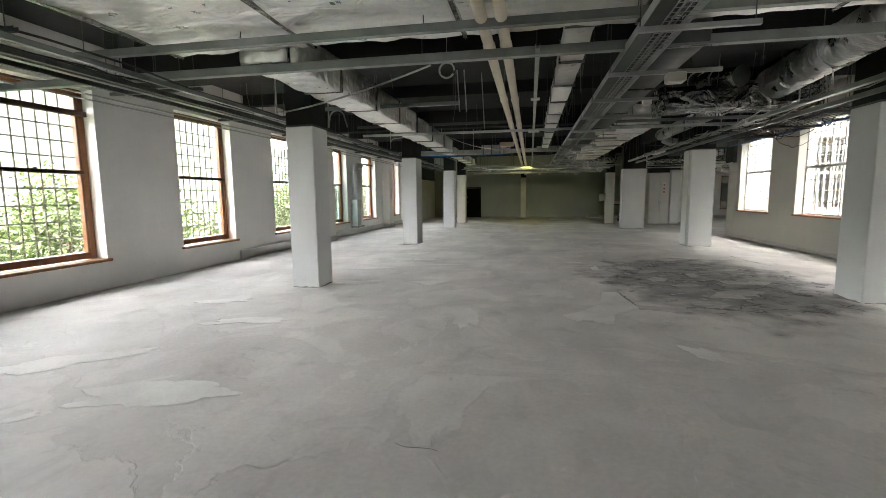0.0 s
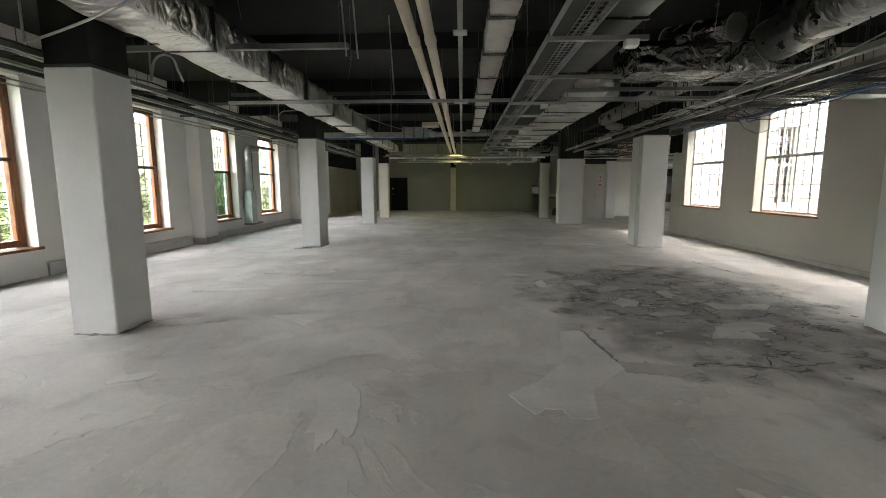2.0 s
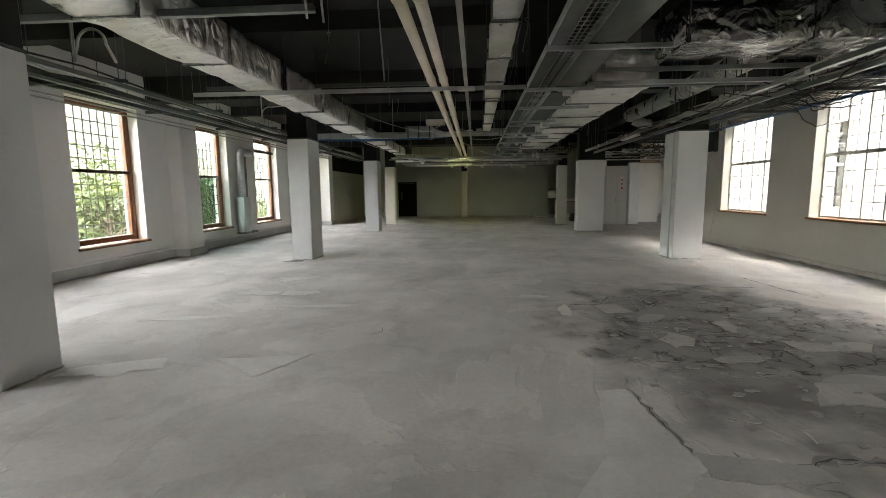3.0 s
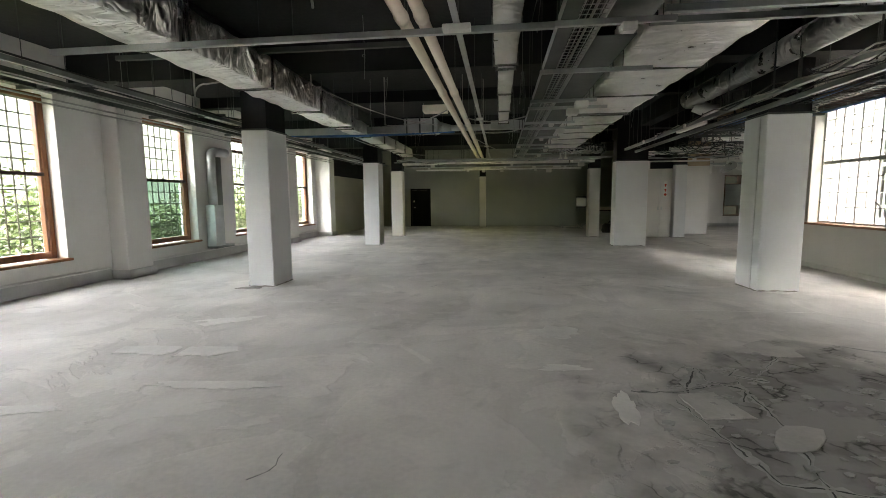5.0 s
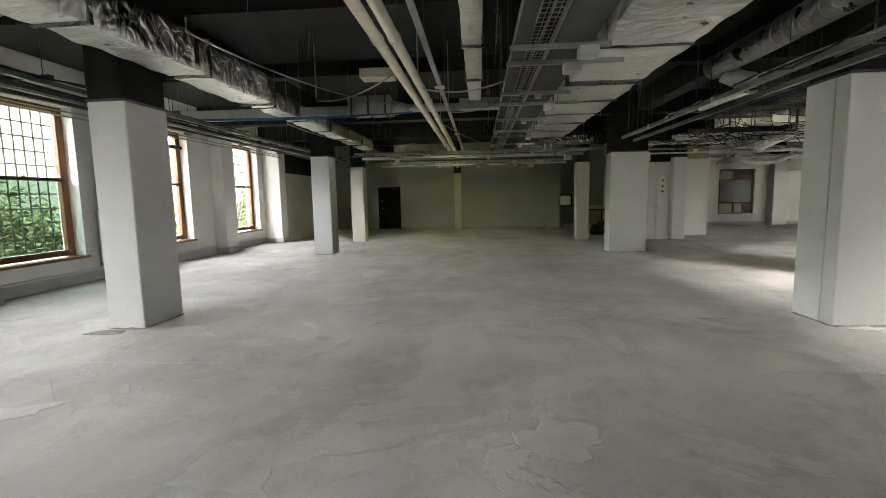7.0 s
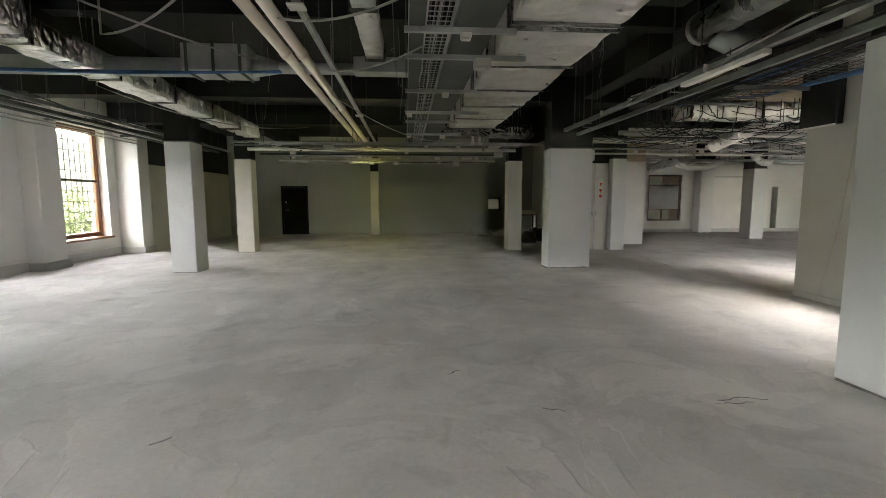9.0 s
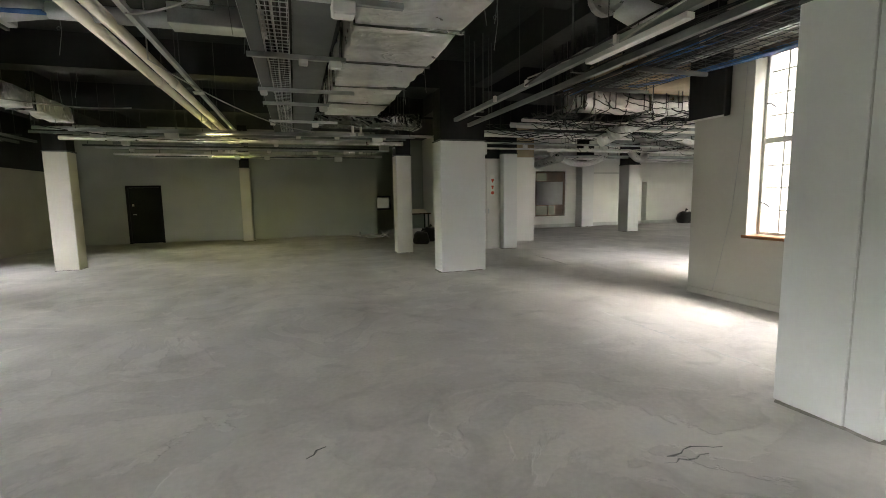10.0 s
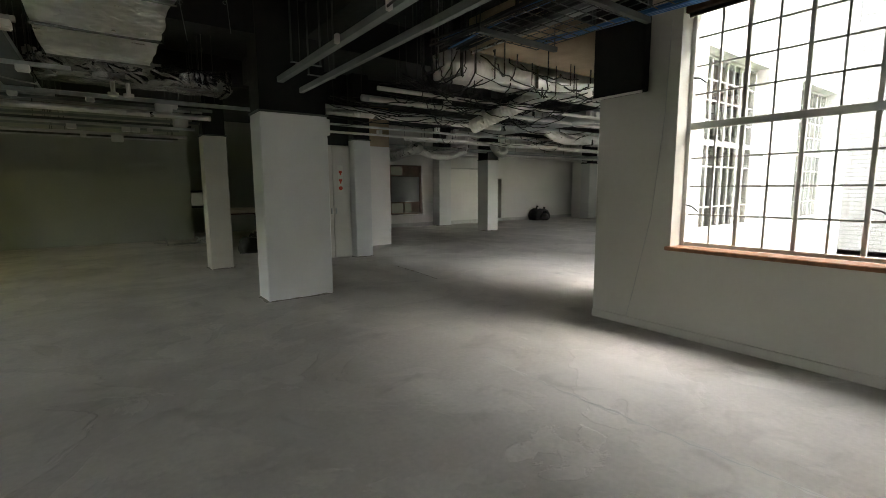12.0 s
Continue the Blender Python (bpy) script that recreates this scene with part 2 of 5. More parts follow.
    cm2 = cm3
    l.new(cm2.outputs[0], dark.inputs["Factor"])
    l.new(grey.outputs["Result"], dark.inputs["A"])
    dark.inputs["B"].default_value = (0.06, 0.06, 0.055, 1)
    l.new(dark.outputs["Result"], b.inputs["Base Color"])
    old = b.inputs["Normal"].links[0].from_node
    hs = n.new("ShaderNodeMath")
    hs.operation = "MULTIPLY_ADD"
    l.new(cm2.outputs[0], hs.inputs[0])
    hs.inputs[1].default_value = -1.0
    l.new(layers.outputs[0], hs.inputs[2])
    b2 = n.new("ShaderNodeBump")
    b2.inputs["Strength"].default_value, b2.inputs["Distance"].default_value = 0.42, 0.01
    l.new(hs.outputs[0], b2.inputs["Height"])
    l.new(old.outputs[0], b2.inputs["Normal"])
    l.new(b2.outputs[0], b.inputs["Normal"])
    return m


def glass_material(name, tint=(0.95, 0.97, 0.96)):
    m = bpy.data.materials.new(name)
    m.use_nodes = True
    n, l = m.node_tree.nodes, m.node_tree.links
    n.remove(n["Principled BSDF"])
    tr = n.new("ShaderNodeBsdfTransparent")
    tr.inputs["Color"].default_value = (*tint, 1)
    gl = n.new("ShaderNodeBsdfGlossy")
    gl.inputs["Roughness"].default_value = 0.02
    mix = n.new("ShaderNodeMixShader")
    mix.inputs[0].default_value = 0.05
    l.new(tr.outputs[0], mix.inputs[1])
    l.new(gl.outputs[0], mix.inputs[2])
    l.new(mix.outputs[0], n["Material Output"].inputs["Surface"])
    return m


def lamp_material(name, colour, strength):
    m = bpy.data.materials.new(name)
    m.use_nodes = True
    b = m.node_tree.nodes["Principled BSDF"]
    b.inputs["Emission Color"].default_value, b.inputs["Emission Strength"].default_value = (*colour, 1), strength
    return m


CONCRETE = floor_material()
PATCH = material("loose_screed", (0.7, 0.68, 0.645), 0.85, 0, 0.14, 2.0, 30, 0.12, per_object=0.08)
PLATE = material("dusty_screed_plate", (0.49, 0.475, 0.45), 0.85, 0, 0.18, 2.5, 30, 0.15, stain=(0.33, 0.32, 0.3), stain_amount=0.6, per_object=0.1)
SHARD = material("broken_screed", (0.33, 0.325, 0.31), 0.85, 0, 0.2, 3.0, 30, 0.2, per_object=0.25)
DIRT = material("cement_dust", (0.3, 0.285, 0.255), 0.9, 0, 0.3, 9.0, 60, 0.4)
WHITE = material("white_wall_paint", (0.78, 0.77, 0.74), 0.6, 0, 0.05, 0.8, 25, 0.05, stain=(0.6, 0.59, 0.55), stain_amount=0.3)
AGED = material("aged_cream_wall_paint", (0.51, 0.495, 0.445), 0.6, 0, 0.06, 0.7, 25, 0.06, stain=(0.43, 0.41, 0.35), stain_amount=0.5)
COLUMN = material("column_paint", (0.71, 0.72, 0.715), 0.5, 0, 0.04, 1.3, 30, 0.05, stain=(0.66, 0.66, 0.63), stain_amount=0.3)
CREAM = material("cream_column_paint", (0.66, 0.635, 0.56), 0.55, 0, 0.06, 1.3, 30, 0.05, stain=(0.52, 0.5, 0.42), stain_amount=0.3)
GREYGREEN = material("grey_green_wall_paint", (0.41, 0.43, 0.385), 0.65, 0, 0.09, 0.7, 20, 0.05, stain=(0.38, 0.4, 0.36), stain_amount=0.4)
YELLOW = material("yellowed_wall_paint", (0.56, 0.54, 0.42), 0.65, 0, 0.08, 0.9, 20, 0.06, stain=(0.42, 0.41, 0.33), stain_amount=0.4)
BLACK = material("black_ceiling_paint", (0.009, 0.011, 0.011), 0.75, 0, 0.4, 0.6, 15, 0.15, stain=(0.022, 0.026, 0.024), stain_amount=0.5)
SOOT = material("black_column_paint", (0.012, 0.013, 0.013), 0.8, 0, 0.3, 1.0, 15, 0.1)
STEEL = material("galvanised_steel", (0.5, 0.53, 0.53), 0.42, 0.85, 0.2, 3.0, 60, 0.03, stain=(0.3, 0.33, 0.33), stain_amount=0.4, per_object=0.12)
STRUT = material("grey_steel_channel", (0.27, 0.3, 0.29), 0.45, 0.75, 0.2, 3.0, 60, 0.03, per_object=0.15)
DARKSTEEL = material("dull_steel", (0.1, 0.112, 0.108), 0.55, 0.6, 0.2, 3.0, 40, 0.03, per_object=0.25)
FOIL = foil_material("silver_foil", (0.93, 0.93, 0.91), 0.32, 0.9)
FOILDARK = foil_material("dulled_foil", (0.3, 0.31, 0.3), 0.25)
LAGGING = foil_material("dull_foil_lagging", (0.5, 0.51, 0.5), 0.3)
PIPE = material("cream_pipe_paint", (0.76, 0.7, 0.59), 0.5, 0, 0.07, 2.0, 30, 0.03, stain=(0.5, 0.45, 0.36), stain_amount=0.35)
PLASTIC = material("white_plastic", (0.75, 0.75, 0.72), 0.45, 0, 0.05, 5, 40, 0.02)
CABLE = material("black_cable", (0.018, 0.018, 0.018), 0.5, 0, 0.2, 5, 40, 0)
GREYCABLE = material("grey_flexible_conduit", (0.42, 0.42, 0.4), 0.5, 0, 0.1, 5, 40, 0)
BLUE = material("blue_cable", (0.03, 0.13, 0.36), 0.45, 0, 0.15, 5, 40, 0)
TIMBER = material("brown_varnished_timber", (0.24, 0.095, 0.035), 0.42, 0, 0.3, 2.0, 18, 0.12, stretch=(6, 6, 1), stain=(0.12, 0.045, 0.02), stain_amount=0.5)
DARKTIMBER = material("dark_sash_timber", (0.075, 0.04, 0.024), 0.5, 0, 0.3, 2.0, 18, 0.1)
GRILLE = material("weathered_iron_bar", (0.1, 0.085, 0.06), 0.6, 0.1, 0.25, 6, 50, 0.05)
CROSSBAR = material("pale_iron_crossbar", (0.2, 0.195, 0.175), 0.55, 0.1, 0.2, 6, 50, 0.05)
CASEMENT = material("white_steel_casement", (0.62, 0.62, 0.59), 0.5, 0, 0.1, 5, 40, 0.05, stain=(0.45, 0.4, 0.33), stain_amount=0.4)
PLINTH = material("grey_skirting_paint", (0.55, 0.55, 0.53), 0.6, 0, 0.1, 2, 30, 0.06, stain=(0.35, 0.34, 0.32), stain_amount=0.5)
DOORBLACK = material("black_door_paint", (0.004, 0.004, 0.004), 0.9, 0, 0.3, 2, 20, 0.05)
CUPBOARD = material("off_white_cupboard_paint", (0.66, 0.64, 0.6), 0.5, 0, 0.06, 1.5, 30, 0.04)
RED = material("red_sign_print", (0.55, 0.07, 0.03), 0.5, 0, 0.1, 8, 40, 0)
PAPER = material("white_paper", (0.75, 0.74, 0.68), 0.7, 0, 0.05, 8, 40, 0)
BAG = material("black_rubbish_bag", (0.03, 0.025, 0.025), 0.35, 0, 0.3, 8, 30, 0.5)
LEAF = material("green_foliage", (0.062, 0.09, 0.022), 0.55, 0, 0.5, 0.9, 5, 0)
BARK = material("grey_bark", (0.12, 0.095, 0.07), 0.85, 0, 0.3, 4, 20, 0.4, stretch=(1, 1, 0.3))
GRASS = material("rough_grass", (0.06, 0.09, 0.026), 0.85, 0, 0.4, 0.2, 3, 0.2)
HILL = material("wooded_hillside", (0.04, 0.052, 0.032), 0.9, 0, 0.4, 0.05, 0.6, 0.3)
OUTWALL = brick_paint("white_painted_brick", (0.37, 0.365, 0.355))
BROWNSLAB = material("brown_board", (0.33, 0.25, 0.18), 0.75, 0, 0.2, 1.2, 25, 0.1, stain=(0.2, 0.15, 0.11), stain_amount=0.5)
ROLLER = material("grey_roller_shutter", (0.3, 0.31, 0.31), 0.55, 0, 0.1, 3, 30, 0.03)
TAN = material("tan_insulation", (0.42, 0.33, 0.22), 0.7, 0, 0.2, 3, 30, 0.2)
GLASS = glass_material("window_glass")
TINTED = glass_material("tinted_glass", (0.42, 0.5, 0.48))


def frosted_material():
    m = bpy.data.materials.new("frosted_glass")
    m.use_nodes = True
    n, l = m.node_tree.nodes, m.node_tree.links
    n.remove(n["Principled BSDF"])
    t = n.new("ShaderNodeBsdfTranslucent")
    t.inputs["Color"].default_value = (0.07, 0.07, 0.06, 1)
    l.new(t.outputs[0], n["Material Output"].inputs["Surface"])
    return m


FROSTED = frosted_material()
GLOW = lamp_material("yellow_tube_glow", (0.95, 1.0, 0.35), 0.7)

# ---- helpers of this scene ----
ORIGIN = {}


def thing(name, at, label, category, group="", kind=""):
    ob = new(name)
    ob.location = at
    ob.empty_display_size = 0.1
    ORIGIN[ob] = Vector(at)
    return tagged(ob, label, category, group, kind)


def mesh_of(name, bm, mat, smooth=False):
    me = bpy.data.meshes.new(name)
    bm.normal_update()
    bm.to_mesh(me)
    bm.free()
    me.materials.append(mat)
    if smooth:
        me.polygons.foreach_set("use_smooth", [True] * len(me.polygons))
    return me


def part(name, bm, mat, parent, label="", smooth=False):
    """One mesh, given in world coordinates, under a thing or a part."""
    o = ORIGIN[parent]
    bmesh.ops.translate(bm, verts=bm.verts, vec=-o)
    ob = new(name, mesh_of(name, bm, mat, smooth))
    ob.parent = parent
    ORIGIN[ob] = o
    return tagged(ob, label)


def solo(name, bm, mat, label, category, group="", kind="", smooth=False):
    ob = new(name, mesh_of(name, bm, mat, smooth))
    ORIGIN[ob] = Vector((0, 0, 0))
    return tagged(ob, label, category, group, kind)


def add_box(bm, x0, x1, y0, y1, z0, z1, bevel=0.0):
    r = bmesh.ops.create_cube(bm, size=1, matrix=Matrix.Translation(((x0 + x1) / 2, (y0 + y1) / 2, (z0 + z1) / 2)) @ Matrix.Diagonal((abs(x1 - x0), abs(y1 - y0), abs(z1 - z0), 1)))
    if bevel:
        es = list({e for v in r["verts"] for e in v.link_edges})
        bmesh.ops.bevel(bm, geom=es, offset=bevel, segments=1, affect="EDGES")
    return bm


def box(x0, x1, y0, y1, z0, z1, bevel=0.0):
    return add_box(bmesh.new(), x0, x1, y0, y1, z0, z1, bevel)


def add_tube(bm, pts, r, n=8, caps=True):
    pts = [Vector(p) for p in pts]
    rings, side = [], None
    for i, p in enumerate(pts):
        d = (pts[min(i + 1, len(pts) - 1)] - pts[max(i - 1, 0)]).normalized()
        if side is None:
            side = d.cross(Vector((0, 0, 1)) if abs(d.z) < 0.9 else Vector((1, 0, 0))).normalized()
        side = (side - d * side.dot(d)).normalized()
        up = d.cross(side)
        rad = r[i] if isinstance(r, (list, tuple)) else r
        rings.append([bm.verts.new(p + side * math.cos(a) * rad + up * math.sin(a) * rad) for a in (2 * math.pi * k / n for k in range(n))])
    for a, b in zip(rings, rings[1:]):
        for k in range(n):
            bm.faces.new((a[k], a[(k + 1) % n], b[(k + 1) % n], b[k]))
    if caps:
        bm.faces.new(rings[0])
        bm.faces.new(rings[-1][::-1])
    return bm


def tube(pts, r, n=8, caps=True):
    bm = add_tube(bmesh.new(), pts, r, n, caps)
    bmesh.ops.recalc_face_normals(bm, faces=bm.faces)
    return bm


def sag(a, b, drop, steps=14, jitter=0.0, rng=random):
    a, b = Vector(a), Vector(b)
    out = []
    for i in range(steps + 1):
        f = i / steps
        p = a.lerp(b, f)
        p.z -= drop * 4 * f * (1 - f)
        if 0 < i < steps and jitter:
            p += Vector((rng.uniform(-1, 1), rng.uniform(-1, 1), rng.uniform(-1, 1))) * jitter
        out.append(p)
    return out


def arc(c, r, a0, a1, u, v, n=8):
    """Points of an arc round c in the plane of u and v, degrees."""
    c, u, v = Vector(c), Vector(u), Vector(v)
    return [c + u * r * math.cos(radians(a0 + (a1 - a0) * i / n)) + v * r * math.sin(radians(a0 + (a1 - a0) * i / n)) for i in range(n + 1)]


def wrinkled(x0, x1, y0, y1, z0, z1, step=0.11, amp=0.014, seed=0.0):
    """A wrapped duct: a box with crumpled faces."""
    bm = bmesh.new()
    size = (x1 - x0, y1 - y0, z1 - z0)
    n = [max(2, round(s / step)) for s in size]
    cache = {}

    def vert(i, j, k):
        if (i, j, k) not in cache:
            p = Vector((x0 + size[0] * i / n[0], y0 + size[1] * j / n[1], z0 + size[2] * k / n[2]))
            lengthwise = size[1] > size[0]
            q = Vector((p.x * (1.4 if lengthwise else 3.8), p.y * (3.8 if lengthwise else 1.4), p.z * 3)) + Vector((seed, 0, seed))
            w = noise.noise_vector(q) + 0.3 * noise.noise_vector(p * 4 + Vector((seed, 0, 0)))
            cache[i, j, k] = bm.verts.new(p + w * amp)
        return cache[i, j, k]

    for ax in range(3):
        b, c = [a for a in range(3) if a != ax]
        for end in (0, n[ax]):
            for i in range(n[b]):
                for j in range(n[c]):
                    q = []
                    for di, dj in ((0, 0), (1, 0), (1, 1), (0, 1)):
                        k = [0, 0, 0]
                        k[ax], k[b], k[c] = end, i + di, j + dj
                        q.append(vert(*k))
                    bm.faces.new(q)
    bmesh.ops.recalc_face_normals(bm, faces=bm.faces)
    return bm


def wall_along(axis, a0, a1, b0, b1, z0, z1, holes):
    """A wall with openings (a, a', z, z') along the axis 'x' or 'y', its thickness from b0 to b1."""
    bm = bmesh.new()

    def add(p, q, r, s):
        if q - p > 1e-4 and s - r > 1e-4:
            if axis == "y":
                add_box(bm, b0, b1, p, q, r, s)
            else:
                add_box(bm, p, q, b0, b1, r, s)

    at = a0
    for p, q, r, s in sorted(holes):
        add(at, p, z0, z1)
        add(p, q, z0, r)
        add(p, q, s, z1)
        at = q
    add(at, a1, z0, z1)
    return bm


# ---- structure ----
SLAB, TOP = 3.95, 4.25
XL, XR, YB, YF = -6.9, 6.7, -5.0, 30.3
# The first two continue the row out of view, added to let daylight in.
LEFT_WINDOWS = [-2.25, 1.2, 4.68, 8.1, 11.55, 15.0, 18.32, 22.0]
LW, LZ0, LZ1 = 1.7, 0.5, 3.22
# The first four are unseen openings, added to brighten the near floor.
RIGHT_WINDOWS = [-1.8, 1.45, 4.75, 8.0, 11.42, 14.69]
RW, RZ0, RZ1 = 1.93, 0.9, 3.24
COURT_WINDOWS = [8.3, 11.6, 14.9, 18.2]

bm = bmesh.new()
add_box(bm, XL - 0.45, 7.1, YB - 0.4, 33, -0.3, 0)
add_box(bm, 7.1, 22.5, 17.1, 33, -0.3, 0)
solo("floor", bm, CONCRETE, "bare grey concrete screed floor, dusty and cracked", "floor", kind="structure")
bm = bmesh.new()
add_box(bm, XL - 0.45, 6.95, YB - 0.4, 33, SLAB, TOP)
add_box(bm, 6.95, 22.5, 17.25, 33, SLAB, TOP)
for y in (0.45, 7.2, 13.75, 20.75, 24.1):
    add_box(bm, XL, 6.7 if y < 17 else 22.1, y - 0.2, y + 0.2, 3.45, SLAB)
for y in (3.8, 10.5, 17.2):
    add_box(bm, XL, 6.7, y - 0.12, y + 0.12, 3.7, SLAB)
for x in (-3.62, 4.6):
    for y0, y1 in ((YB, 0.25), (0.65, 7.0), (7.4, 13.55), (13.95, 20.55), (20.95, 23.9), (24.3, YF)):
        add_box(bm, x - 0.16, x + 0.16, y0, y1, 3.5, SLAB)
solo("ceiling", bm, BLACK, "black-painted concrete soffit with downstand beams", "ceiling", kind="structure")

solo("wall_west", wall_along("y", YB, 24.55, XL - 0.45, XL, 0, SLAB, [(y, y + LW, LZ0, LZ1) for y in LEFT_WINDOWS]), WHITE, "white-painted plaster wall with tall window openings", "wall", kind="structure")
solo("wall_west_far", wall_along("y", 24.55, YF, XL - 0.45, -6.3, 0, 2.42, []), YELLOW, "yellowed painted wall beyond the windows", "wall", kind="structure")
solo("wall_west_far_upper", box(XL - 0.45, -6.303, 24.55, YF, 2.42, SLAB), SOOT, "black-painted upper wall band", "wall", kind="structure")
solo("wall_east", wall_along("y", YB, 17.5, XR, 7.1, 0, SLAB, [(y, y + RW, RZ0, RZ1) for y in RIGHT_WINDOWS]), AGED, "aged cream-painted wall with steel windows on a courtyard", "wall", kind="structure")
solo("wall_south", box(XL - 0.45, 7.1, YB - 0.4, YB, 0, SLAB), WHITE, "plain white end wall", "wall", kind="structure")
solo("wall_court_side", wall_along("x", 7.1, 22.5, 17.1, 17.5, 0, SLAB, [(x, x + RW, RZ0, RZ1) for x in COURT_WINDOWS]), WHITE, "white wall with steel windows beside the courtyard", "wall", kind="structure")
bm = wall_along("x", XL - 0.45, 4.05, YF, YF + 0.3, 0, SLAB, [(-4.27, -3.2, 0, 1.98)])
solo("wall_north", bm, GREYGREEN, "dull grey-green painted end wall with a doorway", "wall", kind="structure")
solo("wall_lobby", wall_along("y", YF, 32.7, 4.05, 4.25, 0, SLAB, []), GREYGREEN, "grey-green return wall of the dark recess", "wall", kind="structure")
bm = bmesh.new()
add_box(bm, -4.7, -2.8, 32.2, 32.4, 0, SLAB)
add_box(bm, -4.9, -4.7, YF + 0.3, 32.4, 0, SLAB)
add_box(bm, -2.8, -2.6, YF + 0.3, 32.4, 0, SLAB)
solo("wall_stair", bm, GREYGREEN, "unlit walls of the space behind the doorway", "wall", kind="structure")
bm = wall_along("x", 4.25, 6.9, 32.5, 32.7, 0, SLAB, [(4.43, 5.22, 0.9, 1.5)])
solo("wall_recess", bm, GREYGREEN, "dark end wall of the recess", "wall", kind="structure")
bm = bmesh.new()
add_box(bm, 6.95, 8.4, 25.25, 25.45, 0, 2.62)
add_box(bm, 8.2, 8.4, 25.45, 30.0, 0, SLAB)
add_box(bm, 6.75, 6.95, 23.95, 32.5, 0, SLAB)
solo("wall_core", bm, WHITE, "white-painted partition walls of the service core", "wall", kind="structure")
bm = box(6.95, 8.4, 25.27, 25.45, 2.62, SLAB)
solo("wall_core_upper", bm, TAN, "bare tan board above the partition", "wall", kind="structure")
bm = wall_along("x", 8.4, 22.5, 30.0, 30.35, 0, SLAB, [(11.1, 12.6, 0.5, 2.45), (16.72, 17.0, 0, 1.95)])
solo("wall_north_east", bm, WHITE, "pale painted end wall of the side wing", "wall", kind="structure")
solo("wall_alcove", box(16.6, 17.1, 30.36, 30.6, 0, 2.1), GREYGREEN, "back of a narrow wall slot", "wall", kind="structure")
solo("wall_far_east", box(22.1, 22.5, 17.5, 30.0, 0, SLAB), WHITE, "pale end wall of the side wing", "wall", kind="structure")

for i, (y0, y1, x1) in enumerate(((0.2, 0.85, -6.58), (14.12, 14.75, -6.55), (20.98, 21.6, -6.55), (24.05, 24.55, -6.3))):
    p = thing("pilaster", (XL, (y0 + y1) / 2, 0), "white-painted plaster pilaster against the window wall", "pilaster", "pilasters", "structure")
    part("shaft", box(XL, x1, y0, y1, 0.0, SLAB, 0.012), WHITE, p)
    if x1 > -6.8:
        part("plinth", box(XL, x1 + 0.05, y0 - 0.04, y1 + 0.04, 0.0, 0.17, 0.01), PLINTH, p)

at = YB
for y0, y1 in ((9.9, 14.06), (14.81, 20.92), (21.66, 23.99)):
    s = thing("baseboard", (XL, y0, 0), "scuffed pale skirting trunking along the wall foot", "baseboard", "baseboards", "structure")
    part("board", box(XL, XL + 0.05, y0, y1, 0, 0.2, 0.008), PLINTH, s)
    part("capping", box(XL, XL + 0.065, y0, y1, 0.2, 0.235, 0.006), WHITE, s)
solo("baseboard_east", box(XR - 0.02, XR, YB, 17.5, 0, 0.09, 0.006), AGED, "low painted skirting board", "baseboard", kind="structure")
solo("baseboard_wing", box(8.4, 22.1, 29.975, 30.0, 0, 0.15, 0.006), PLINTH, "low painted skirting board", "baseboard", kind="structure")


